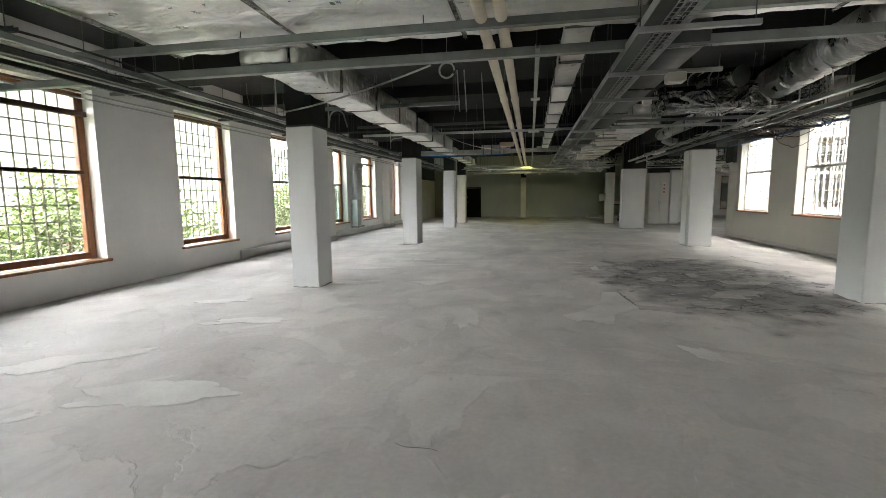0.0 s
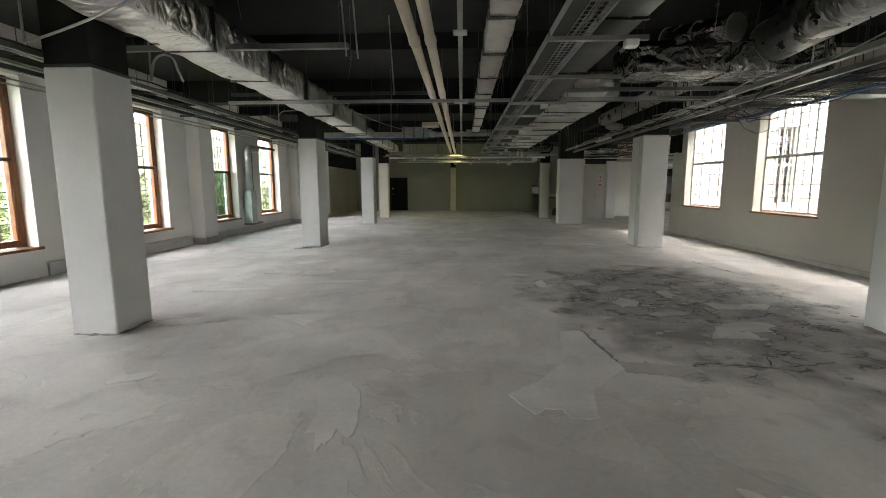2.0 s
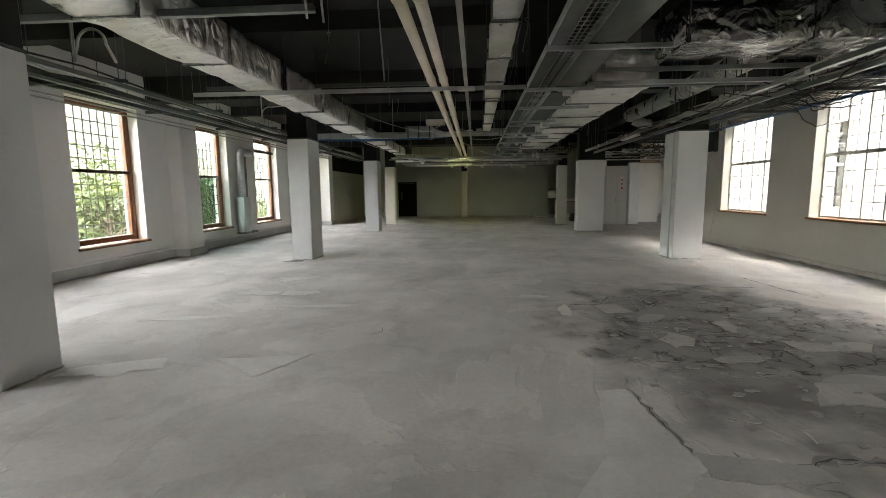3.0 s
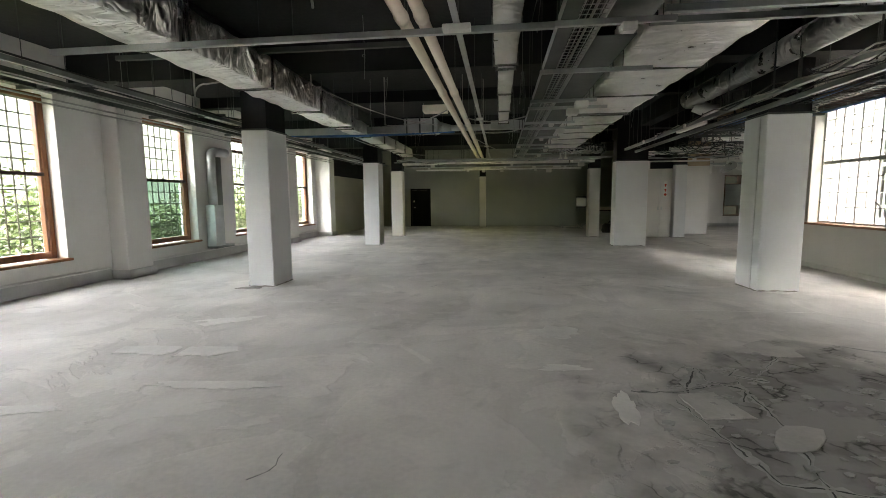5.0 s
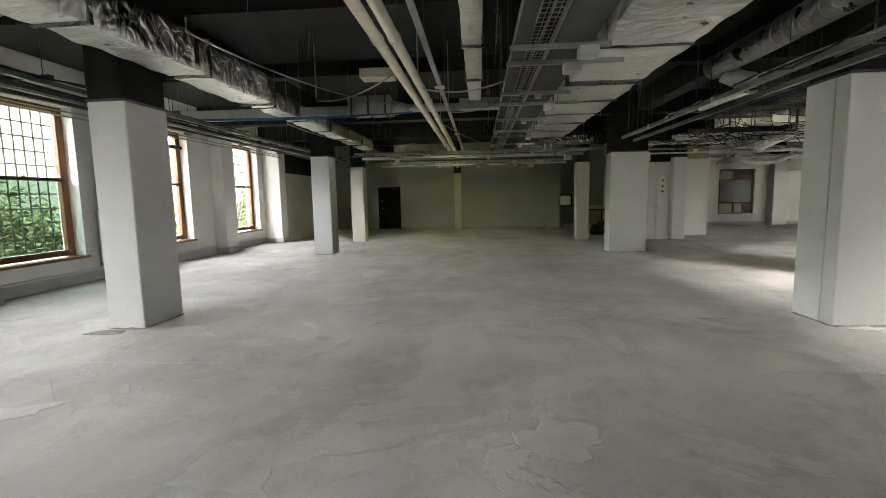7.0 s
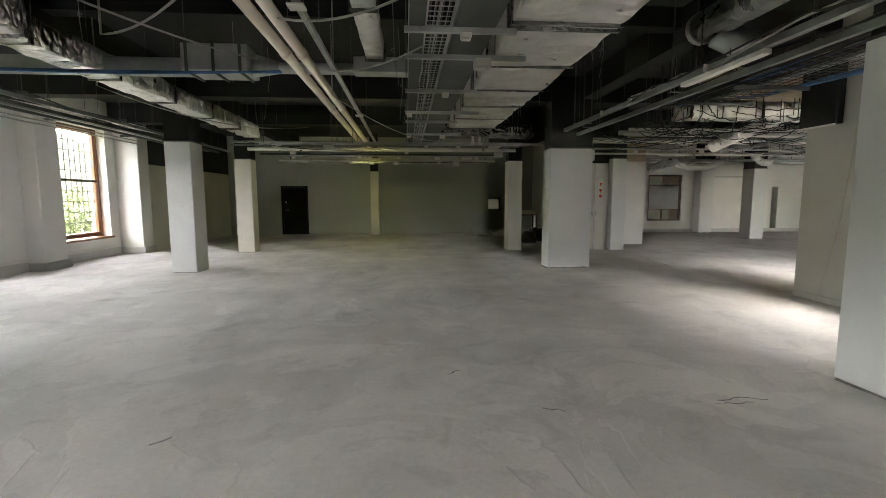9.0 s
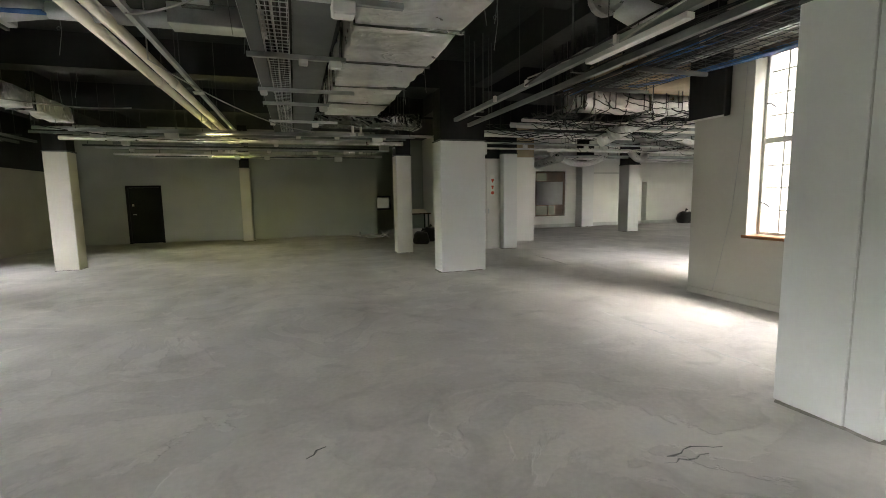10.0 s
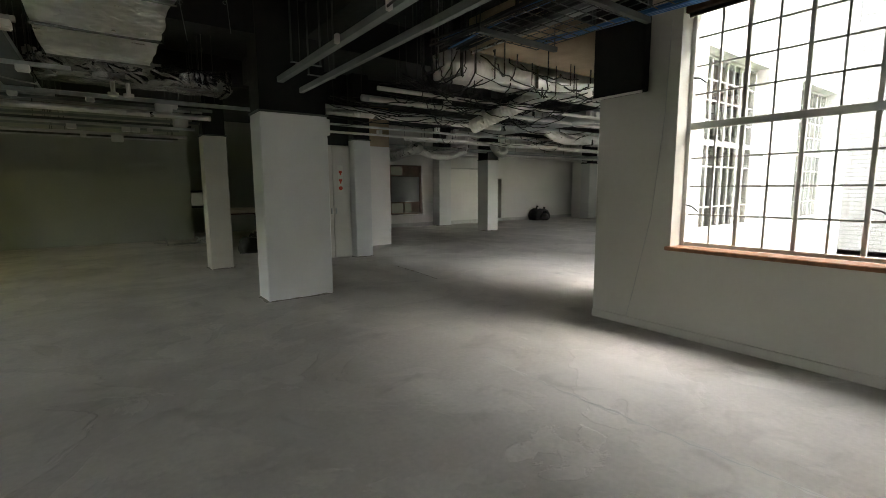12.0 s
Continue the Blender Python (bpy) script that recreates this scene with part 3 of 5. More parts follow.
# ---- windows ----
def timber_window(at_y, blind):
    o = (XL - 0.28, at_y, LZ0)
    w = thing("window_%d" % (LEFT_WINDOWS.index(at_y) + 1), o, "tall brown timber sash window with iron security bars", "window", "timber sash windows", "structure")
    x0, x1 = XL - 0.33, XL - 0.2
    y0, y1, z0, z1 = at_y, at_y + LW, LZ0, LZ1
    for name, b in (("jamb", (x0, x1, y0, y0 + 0.09, z0, z1)), ("jamb", (x0, x1, y1 - 0.09, y1, z0, z1)), ("head", (x0, x1, y0 + 0.09, y1 - 0.09, z1 - 0.1, z1)), ("bottom_rail", (x0, x1, y0 + 0.09, y1 - 0.09, z0 + 0.02, z0 + 0.13))):
        part(name, box(*b, 0.006), TIMBER, w)
    part("window_sill", box(XL - 0.2, XL + 0.06, y0 - 0.05, y1 + 0.05, z0 - 0.035, z0 + 0.012, 0.008), TIMBER, w)
    zm = 1.92
    part("meeting_rail", box(x0 + 0.01, x1 + 0.012, y0 + 0.09, y1 - 0.09, zm - 0.03, zm + 0.03, 0.006), DARKTIMBER, w)
    for ys in (y0 + 0.09, y1 - 0.135):
        part("sash_stile", box(x0 + 0.03, x1 - 0.012, ys, ys + 0.045, z0 + 0.13, z1 - 0.1, 0.005), TIMBER, w)
    for za, zb in ((z0 + 0.13, zm - 0.03), (zm + 0.03, z1 - 0.1)):
        g = part("pane", box(x0 + 0.055, x0 + 0.06, y0 + 0.135, y1 - 0.135, za, zb), TINTED if at_y == 15.0 and za < 1 else GLASS, w)
    bars = 7
    for i in range(bars):
        y = y0 + 0.135 + (LW - 0.27) * (i + 1) / (bars + 1)
        part("grille_bar", tube([(x0 + 0.02, y, z0 + 0.13), (x0 + 0.02, y, z1 - 0.1)], 0.0125, 6), GRILLE, w)
    for za, zb in ((z0 + 0.13, zm), (zm, z1 - 0.1)):
        for i in range(1, 5):
            z = za + (zb - za) * i / 5
            part("grille_crossbar", box(x0 + 0.004, x0 + 0.012, y0 + 0.1, y1 - 0.1, z - 0.011, z + 0.011), CROSSBAR, w)
    if blind:
        part("blind_box", box(x1 - 0.03, x1 + 0.08, y0 + 0.01, y1 - 0.01, z1 - 0.42, z1 - 0.34, 0.01), DARKTIMBER, w, "dark roller blind housing")
    part("catch", box(x1 - 0.012, x1 + 0.02, y0 + LW / 2 - 0.03, y0 + LW / 2 + 0.03, zm + 0.03, zm + 0.05, 0.004), STEEL, w)
    return w


for y in LEFT_WINDOWS:
    timber_window(y, y in (4.68, 18.32))


def steel_window(name, at, label, group):
    """A steel casement window 1.93 m wide, built along y with its inner face towards -x."""
    ox, oy = at
    w = thing(name, (ox, oy, RZ0), label, "window", group, "structure")
    x0, x1 = ox + 0.19, ox + 0.235
    y0, y1, z0, z1 = oy, oy + RW, RZ0, RZ1
    zm = 2.1
    for nm, b in (("frame_side", (y0, y0 + 0.04, z0, z1)), ("frame_side", (y1 - 0.04, y1, z0, z1)), ("frame_head", (y0 + 0.04, y1 - 0.04, z1 - 0.04, z1)), ("frame_foot", (y0 + 0.04, y1 - 0.04, z0 + 0.01, z0 + 0.05)), ("transom", (y0 + 0.04, y1 - 0.04, zm - 0.035, zm + 0.035))):
        part(nm, box(x0, x1, *b, 0.005), CASEMENT, w)
    wide = (RW - 0.08) / 4
    for i in range(4):
        a = y0 + 0.04 + wide * i
        if i:
            for za, zb in ((z0 + 0.05, zm - 0.035), (zm + 0.035, z1 - 0.04)):
                part("mullion", box(x0 + 0.002, x1 - 0.002, a - 0.018, a + 0.018, za, zb, 0.004), CASEMENT, w)
        for za, zb in ((z0 + 0.05, zm - 0.035), (zm + 0.035, z1 - 0.04)):
            part("glazing_bar", box(x0 + 0.008, x1 - 0.012, a + wide / 2 - 0.009, a + wide / 2 + 0.009, za, zb), CASEMENT, w)
            for k in (1, 2, 3):
                z = za + (zb - za) * k / 4
                part("glazing_bar", box(x0 + 0.01, x1 - 0.014, a + 0.018, a + wide - 0.018, z - 0.008, z + 0.008), CASEMENT, w)
            part("pane", box(x0 + 0.02, x0 + 0.024, a + 0.018, a + wide - 0.018, za, zb), GLASS, w)
        if i in (0, 3):
            for z in (z0 + 0.42, zm + 0.45):
                yy = a + wide - 0.02 if i == 3 else a + wide - 0.03
                part("stay_handle", tube([(x0, yy, z), (x0 - 0.035, yy, z + 0.005), (x0 - 0.04, yy - 0.06, z - 0.01), (x0 - 0.04, yy - 0.12, z - 0.06)], 0.008, 6), CABLE, w, "black iron casement handle")
    part("window_sill", box(ox - 0.045, ox + 0.19, y0 - 0.04, y1 + 0.04, z0 - 0.03, z0 + 0.01, 0.008), TIMBER, w, "brown timber sill board")
    return w


steel = steel_window("window_9", (XR, RIGHT_WINDOWS[0]), "white steel casement window with small panes and brown sill", "steel casement windows")
for i, y in enumerate(RIGHT_WINDOWS[1:]):
    copy_thing(steel, pose(XR, y, RZ0)).name = "window_%d" % (10 + i)
for i, x in enumerate(COURT_WINDOWS):
    copy_thing(steel, pose(x, 17.5, RZ0, 0, 0, -90)).name = "window_%d" % (15 + i)


# ---- columns ----
def column(x0, x1, y0, y1, top, mat, label, groove=None, notch=False):
    c = thing("column", ((x0 + x1) / 2, (y0 + y1) / 2, 0), label, "column", "columns")
    part("shaft", box(x0, x1, y0, y1, 0.0, top, 0.012), mat, c)
    part("top_trim", box(x0 - 0.012, x1 + 0.012, y0 - 0.012, y1 + 0.012, top, top + 0.025, 0.004), DARKSTEEL, c, "thin dark metal top edge")
    part("upper_shaft", box(x0 + 0.012, x1 - 0.012, y0 + 0.012, y1 - 0.012, top + 0.025, SLAB), SOOT, c, "black-painted upper shaft above the former ceiling")
    bm = bmesh.new()
    rng = random.Random(int(x0 * 100 + y0 * 10))
    ring = []
    for a in range(28):
        t = 2 * math.pi * a / 28
        cx, cy = math.cos(t), math.sin(t)
        k = 1 / max(abs(cx), abs(cy))
        g = rng.uniform(0.008, 0.05)
        ring.append(((x0 + x1) / 2 + cx * k * ((x1 - x0) / 2 + g), (y0 + y1) / 2 + cy * k * ((y1 - y0) / 2 + g)))
    low = [bm.verts.new((x, y, 0.001)) for x, y in ring]
    inner = [bm.verts.new(((x0 + x1) / 2 + (x - (x0 + x1) / 2) * 0.9, (y0 + y1) / 2 + (y - (y0 + y1) / 2) * 0.9, rng.uniform(0.008, 0.026))) for x, y in ring]
    for i in range(28):
        bm.faces.new((low[i], low[(i + 1) % 28], inner[(i + 1) % 28], inner[i]))
    part("mortar_fillet", bm, DIRT, c, "crumbled mortar round the foot")
    if notch:
        part("corner_block", box(x1, x1 + 0.06, y0 + 0.05, y0 + 0.2, top - 0.24, top - 0.02, 0.006), mat, c)
    if groove:
        part("cladding_joint", box(x0 - 0.006, x0 + 0.02, groove, groove + 0.007, 0.02, top - 0.005), PLINTH, c, "open joint between cladding boards")
        part("cladding_board", box(x0 - 0.016, x0 + 0.001, groove + 0.007, y1 - 0.003, 0.015, top - 0.004, 0.004), mat, c)
    return c


column(-3.88, -3.41, 6.93, 7.46, 2.61, COLUMN, "square white-painted column with a chipped foot")
column(-3.84, -3.39, 13.6, 14.3, 2.61, COLUMN, "square white-painted column with a chipped foot")
column(-3.86, -3.37, 20.5, 21.05, 2.58, COLUMN, "square white-painted column with cool window light")
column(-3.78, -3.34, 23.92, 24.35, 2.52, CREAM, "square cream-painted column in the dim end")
column(4.36, 4.98, 6.92, 7.5, 2.62, COLUMN, "square white-painted column beside cracked floor")
column(4.34, 4.95, 13.82, 14.44, 2.66, COLUMN, "wide white clad column with a vertical joint", groove=14.0)
column(3.8, 4.71, 20.5, 20.97, 2.5, COLUMN, "broad white-painted column like a short wall", notch=True)
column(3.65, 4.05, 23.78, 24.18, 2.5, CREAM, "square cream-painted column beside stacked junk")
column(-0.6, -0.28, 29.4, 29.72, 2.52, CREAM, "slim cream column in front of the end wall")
column(6.55, 6.95, 23.55, 23.95, 2.56, COLUMN, "slim white-painted pier beside the cupboard")
column(13.05, 13.55, 26.5, 27.05, 2.5, COLUMN, "square white-painted column in the side wing")
column(13.1, 13.7, 29.5, 29.97, 2.75, COLUMN, "white-painted pier against the end wall")
column(21.4, 22.0, 28.4, 28.9, 2.7, COLUMN, "white-painted pier at the end of the wing")

# ---- doorway, cupboard, recess ----
d = thing("door_1", (-3.75, YF + 0.1, 0), "black-painted door standing shut in a dark frame", "door", kind="structure")
part("door_frame", box(-4.27, -4.2, YF - 0.01, YF + 0.2, 0, 1.98, 0.005), DOORBLACK, d)
part("door_frame", box(-3.27, -3.2, YF - 0.01, YF + 0.2, 0, 1.98, 0.005), DOORBLACK, d)
part("door_frame", box(-4.2, -3.27, YF - 0.01, YF + 0.2, 1.91, 1.98, 0.005), DOORBLACK, d)
leaf = part("door_leaf", box(-4.19, -3.28, YF + 0.05, YF + 0.095, 0.01, 1.9, 0.006), DOORBLACK, d)
part("door_handle", tube([(-4.1, YF + 0.05, 1.0), (-4.1, YF, 1.0), (-4.0, YF, 1.0)], 0.012, 8), STEEL, leaf, "steel lever handle")
part("notice", box(-4.12, -4.06, YF + 0.044, YF + 0.048, 1.28, 1.36), PAPER, leaf, "small pale notice")

c = thing("cupboard", (6.2, 23.75, 0), "tall off-white double-door cupboard with red signs", "cupboard")
part("carcass", box(5.62, 6.54, 23.78, 24.3, 0, 2.45, 0.008), CUPBOARD, c)
part("dark_top", box(5.62, 6.54, 23.8, 24.3, 2.452, SLAB), SOOT, c, "black box above the cupboard")
for x0, x1, hx in ((5.64, 6.12, 6.07), (6.13, 6.53, 6.18)):
    lf = part("door", box(x0, x1, 23.745, 23.777, 0.02, 2.43, 0.006), CUPBOARD, c)
    part("handle", box(hx - 0.015, hx + 0.015, 23.715, 23.745, 0.98, 1.1, 0.005), STEEL, lf)
sg = part("sign", box(6.24, 6.36, 23.738, 23.744, 1.45, 2.02), PAPER, c, "tall white notice with red symbols")
for z in (1.88, 1.7, 1.53):
    bm = bmesh.new()
    if z < 1.6:
        bmesh.ops.create_cone(bm, cap_ends=True, segments=16, radius1=0.045, radius2=0.045, depth=0.003, matrix=Matrix.Translation((6.3, 23.736, z)) @ Matrix.Rotation(radians(90), 4, "X"))
    else:
        add_box(bm, 6.265, 6.335, 23.735, 23.738, z - 0.025, z + 0.025)
        add_box(bm, 6.285, 6.315, 23.735, 23.738, z - 0.07, z - 0.025)
    part("red_symbol", bm, RED, sg)

b = thing("window_recess", (4.8, 32.5, 1.0), "small frosted hatch in the dark recess wall", "window", kind="structure")
for q in ((4.43, 4.5, 0.9, 1.5), (5.15, 5.22, 0.9, 1.5), (4.5, 5.15, 0.9, 0.97), (4.5, 5.15, 1.43, 1.5)):
    part("frame", box(q[0], q[1], 32.46, 32.56, q[2], q[3], 0.004), DOORBLACK, b)
part("pane", box(4.5, 5.15, 32.52, 32.524, 0.97, 1.43), FROSTED, b)

# ---- window and boarded opening of the wing ----
w = thing("window_internal", (11.85, 30.1, 0.5), "dark internal window with a half-lowered grey shutter", "window", kind="structure")
for bx in ((11.1, 11.18, 0.5, 2.45), (12.52, 12.6, 0.5, 2.45), (11.18, 12.52, 0.5, 0.57), (11.18, 12.52, 2.38, 2.45), (11.18, 12.52, 0.95, 1.0), (11.18, 12.52, 2.0, 2.05)):
    part("frame", box(bx[0], bx[1], 30.05, 30.15, bx[2], bx[3], 0.005), DARKTIMBER, w)
part("shutter", box(11.18, 12.52, 30.11, 30.13, 1.0, 2.0), ROLLER, w, "grey slatted shutter")
part("mullion", box(11.75, 11.8, 30.06, 30.14, 0.57, 0.95), DARKTIMBER, w)
part("window_sill", box(11.05, 12.65, 29.93, 30.05, 0.45, 0.5, 0.006), WHITE, w)
for q in ((11.18, 11.75, 0.57, 0.95), (11.8, 12.1, 0.57, 0.95), (11.18, 11.7, 2.05, 2.38)):
    part("pane", box(q[0], q[1], 30.1, 30.104, q[2], q[3]), FROSTED, w, "pale frosted pane")
for q in ((12.1, 12.52, 0.57, 0.95), (11.7, 12.52, 2.05, 2.38)):
    part("blanking_board", box(q[0], q[1], 30.1, 30.11, q[2], q[3]), DARKTIMBER, w)
p = thing("boarded_opening", (14.7, 30.0, 0), "large flush white panel boarding up an opening", "panel")
part("board", box(13.88, 15.55, 29.955, 29.973, 0.16, 2.33, 0.004), WHITE, p)
for a in ((13.82, 13.88, 0.15, 2.4), (15.55, 15.61, 0.15, 2.4), (13.88, 15.55, 2.34, 2.4)):
    part("edge_trim", box(a[0], a[1], 29.93, 29.974, a[2], a[3], 0.004), PLINTH, p)

# ---- outdoors ----
solo("ground", box(-2500, 2500, -2500, 2500, -4.2, -4.0), GRASS, "rough green ground outside the building", "ground", kind="structure")


def hill():
    bm = bmesh.new()
    rows = []
    for i in range(60):
        y = -420 + 840 * i / 59
        ring = []
        for j in range(10):
            f = j / 9
            h = 62 * (0.65 + 0.55 * noise.noise(Vector((y * 0.008, 2.2, 0)))) * math.sin(f * math.pi * 0.5) + 1.6 * noise.noise(Vector((y * 0.09, f * 7, 1)))
            ring.append(bm.verts.new((-90 - 130 * f, y, -4.2 + h)))
        rows.append(ring)
    for a, b in zip(rows, rows[1:]):
        for j in range(9):
            bm.faces.new((a[j], a[j + 1], b[j + 1], b[j]))
    bmesh.ops.recalc_face_normals(bm, faces=bm.faces)
    return bm


solo("backdrop", hill(), HILL, "distant wooded hillside under a white sky", "hill", kind="structure", smooth=True)


def tree(seed, height, spread):
    rng = random.Random(seed)
    t = thing("tree", (0, 0, 0), "bushy green broadleaf tree outside the windows", "tree", "trees outside")
    trunk = bmesh.new()
    add_tube(trunk, [(0, 0, 0), (0.06, 0.02, height * 0.25), (-0.04, 0.05, height * 0.5), (0.02, 0, height * 0.8)], [0.17, 0.14, 0.1, 0.04], 8)
    clumps = []
    for i in range(11):
        a, f = rng.uniform(0, 6.28), rng.uniform(0.25, 0.75)
        s = Vector((0, 0, height * f))
        e = s + Vector((math.cos(a), math.sin(a), rng.uniform(0.2, 0.7))) * spread * rng.uniform(0.45, 0.8)
        add_tube(trunk, [s, s.lerp(e, 0.5) + Vector((0, 0, 0.1)), e], [0.06, 0.04, 0.015], 5)
        clumps += [e, s.lerp(e, 0.7)]
    clumps += [Vector((rng.uniform(-0.4, 0.4) * spread, rng.uniform(-0.4, 0.4) * spread, height * rng.uniform(0.75, 1.0))) for i in range(8)]
    part("trunk", trunk, BARK, t, smooth=True)
    verts, faces = [], []
    for c in clumps:
        r = spread * rng.uniform(0.28, 0.45)
        for k in range(150):
            d = Vector((rng.gauss(0, 1), rng.gauss(0, 1), rng.gauss(0, 0.8))).normalized() * r * rng.random() ** 0.4
            p = c + d
            u = Vector((rng.gauss(0, 1), rng.gauss(0, 1), rng.gauss(0, 0.6))).normalized()
            v = u.cross(Vector((rng.gauss(0, 1), rng.gauss(0, 1), rng.gauss(0, 1)))).normalized()
            s = rng.uniform(0.05, 0.1)
            k0 = len(verts)
            verts += [p - u * s * 1.5, p + v * s * 0.6, p + u * s * 1.5, p - v * s * 0.6]
            faces.append((k0, k0 + 1, k0 + 2, k0 + 3))
    me = bpy.data.meshes.new("crown")
    me.from_pydata([tuple(v) for v in verts], [], faces)
    me.materials.append(LEAF)
    c = new("crown", me)
    c.parent = t
    ORIGIN[c] = ORIGIN[t]
    return t


kinds = [tree(3, 5.6, 2.2), tree(8, 5.0, 2.5), tree(14, 6.6, 2.3)]
spots = []
rng = random.Random(11)
for i in range(15):
    spots.append((rng.uniform(-14.5, -12.0), -7 + 3.1 * i + rng.uniform(-0.6, 0.6), 0.0))
for i in range(11):
    spots.append((rng.uniform(-21, -18), -9 + 5.2 * i + rng.uniform(-1, 1), 0.4))
for i, (x, y, dz) in enumerate(spots):
    m = pose(x, y, -4.0, 0, 0, rng.uniform(0, 360))
    if i < 3:
        kinds[i].matrix_basis = m
    else:
        copy_thing(kinds[i % 3], m)


def court_building():
    h = thing("courtyard_building", (14.5, 6, -4), "white-painted brick building across the courtyard", "building")
    ys = [0.2, 3.5, 6.8, 10.1, 13.6]
    rows = [(-2.6, 2.34), (0.9, 2.34), (4.6, 2.34)]
    bm = bmesh.new()
    for z, hh in rows:
        # The top storey's height to 9.6 is unseen, added to hold back sky light.
        bm2 = wall_along("y", -6, 17.1, 14.5, 14.85, z - 0.9 if z > -2 else -4.0, z + 2.8 if z < 4 else 9.6, [(y, y + RW, z, z + hh) for y in ys])
        me = bpy.data.meshes.new("tmp")
        bm2.to_mesh(me)
        bm2.free()
        bm.from_mesh(me)
        bpy.data.meshes.remove(me)
    part("wall", bm, OUTWALL, h)
    part("coping", box(14.4, 14.95, -6, 17.1, 9.6, 9.75, 0.02), OUTWALL, h)
    part("inner_wall", box(18.5, 18.7, -6, 17.1, -4, 9.6), GREYGREEN, h)
    for z in (-0.05, 3.66, 9.55):
        part("storey_floor", box(14.86, 18.49, -6, 17.09, z - 0.1, z), WHITE, h)
    part("drainpipe", tube([(14.38, 12.7, -4), (14.38, 12.7, 9.4)], 0.06, 10), OUTWALL, h, smooth=True)
    part("drainpipe", tube([(14.38, 2.6, -4), (14.38, 2.6, 9.4)], 0.06, 10), OUTWALL, h, smooth=True)
    # Its upper part is out of view, carried up to dim the courtyard.
    bm = box(7.12, 22.5, 17.11, 17.48, 4.26, 9.6)
    part("upper_wall", bm, OUTWALL, h)
    # Unseen wall added above the near windows to cut the courtyard's sky.
    part("near_upper_wall", box(6.72, 7.1, -6, 17.1, 4.26, 7.6), OUTWALL, h)
    part("slab_edge", box(6.949, 7.1, -5.4, 17.1, 3.951, 4.259), OUTWALL, h)
    part("slab_edge", box(7.101, 22.5, 17.1, 17.251, 3.951, 4.259), OUTWALL, h)
    part("side_wall", box(7.12, 14.85, -6.35, -6.0, -4, 9.6), OUTWALL, h)
    part("lower_wall", box(7.12, 14.49, 17.08, 17.3, -4.0, -0.31), OUTWALL, h)
    return [(y, z) for y in ys for z, hh in rows]


n = 30
for y, z in court_building():
    n += 1
    copy_thing(steel, pose(14.5 + 0.35, y + RW, z, 0, 0, 180)).name = "window_%d" % n


# ---- ceiling services ----
def rods(parent, pts, z0, r=0.005):
    for x, y in pts:
        part("hanger_rod", tube([(x, y, z0), (x, y, SLAB)], r, 5), DARKSTEEL, parent)


def channel(x0, x1, y0, y1, z, size=0.041, parent=None, mat=None, name="channel"):
    """A steel U channel along x or y, open upwards."""
    bm = bmesh.new()
    t = 0.005
    along_x = x1 - x0 > y1 - y0
    w = (y1 - y0) if along_x else (x1 - x0)
    prof = [(0, size), (0, 0), (w, 0), (w, size), (w - t, size), (w - t, t), (t, t), (t, size)]
    ends = []
    for e in ((x0, x1) if along_x else (y0, y1)):
        ends.append([bm.verts.new((e, y0 + a, z + b) if along_x else (x0 + a, e, z + b)) for a, b in prof])
    for i in range(8):
        j = (i + 1) % 8
        bm.faces.new((ends[0][i], ends[0][j], ends[1][j], ends[1][i]))
    for e in ends:
        for q in ((0, 1, 6, 7), (1, 2, 5, 6), (2, 3, 4, 5)):
            bm.faces.new([e[k] for k in q])
    bmesh.ops.recalc_face_normals(bm, faces=bm.faces)
    return part(name, bm, mat or STRUT, parent)


def foil_duct(name, label, sections, mat, step=0.085, amp=0.02, bands=1.3):
    x0, x1, y0, y1, z0, z1 = sections[0]
    d = thing(name, ((x0 + x1) / 2, (y0 + y1) / 2, z0), label, "duct", "wrapped air ducts")
    for k, (x0, x1, y0, y1, z0, z1) in enumerate(sections):
        part("duct_section", wrinkled(x0, x1, y0, y1, z0, z1, step, amp, k * 3.1 + x0), mat, d, smooth=True)
        along_y = y1 - y0 > x1 - x0
        a0, a1 = (y0, y1) if along_y else (x0, x1)
        n = max(1, int((a1 - a0) / bands))
        for i in range(n + 1):
            a = a0 + 0.06 + (a1 - a0 - 0.12) * i / n
            g = 0.02
            if along_y:
                bm = box(x0 - g, x1 + g, a - 0.02, a + 0.02, z0 - g, z1 + g)
            else:
                bm = box(a - 0.02, a + 0.02, y0 - g, y1 + g, z0 - g, z1 + g)
            part("joint_band", bm, FOILDARK, d)
            if i % 2 == 0:
                if along_y:
                    rods(d, [(x0 - 0.03, a), (x1 + 0.03, a)], z0 - 0.03)
                else:
                    rods(d, [(a, y0 - 0.03), (a, y1 + 0.03)], z0 - 0.03)
    return d


foil_duct("air_duct", "foil-wrapped rectangular air duct hung under the soffit", [(-3.13, -2.6, 4.7, 10.6, 2.95, 3.36), (-3.11, -2.62, 10.6, 15.75, 2.95, 3.34), (-3.0, -2.66, 15.75, 22.6, 2.93, 3.18)], FOIL, 0.075, 0.026)
foil_duct("air_duct", "broad foil-wrapped main duct crossing under the soffit", [(-3.9, 4.2, 3.0, 4.68, 3.06, 3.42)], FOIL, 0.09, 0.036, 1.4)
foil_duct("air_duct", "crumpled silver foil duct bottom, wide and flat", [(1.73, 2.67, 10.55, 15.1, 2.95, 3.36), (1.74, 2.69, 15.1, 20.9, 2.95, 3.34)], FOIL, 0.07, 0.026, 1.15)
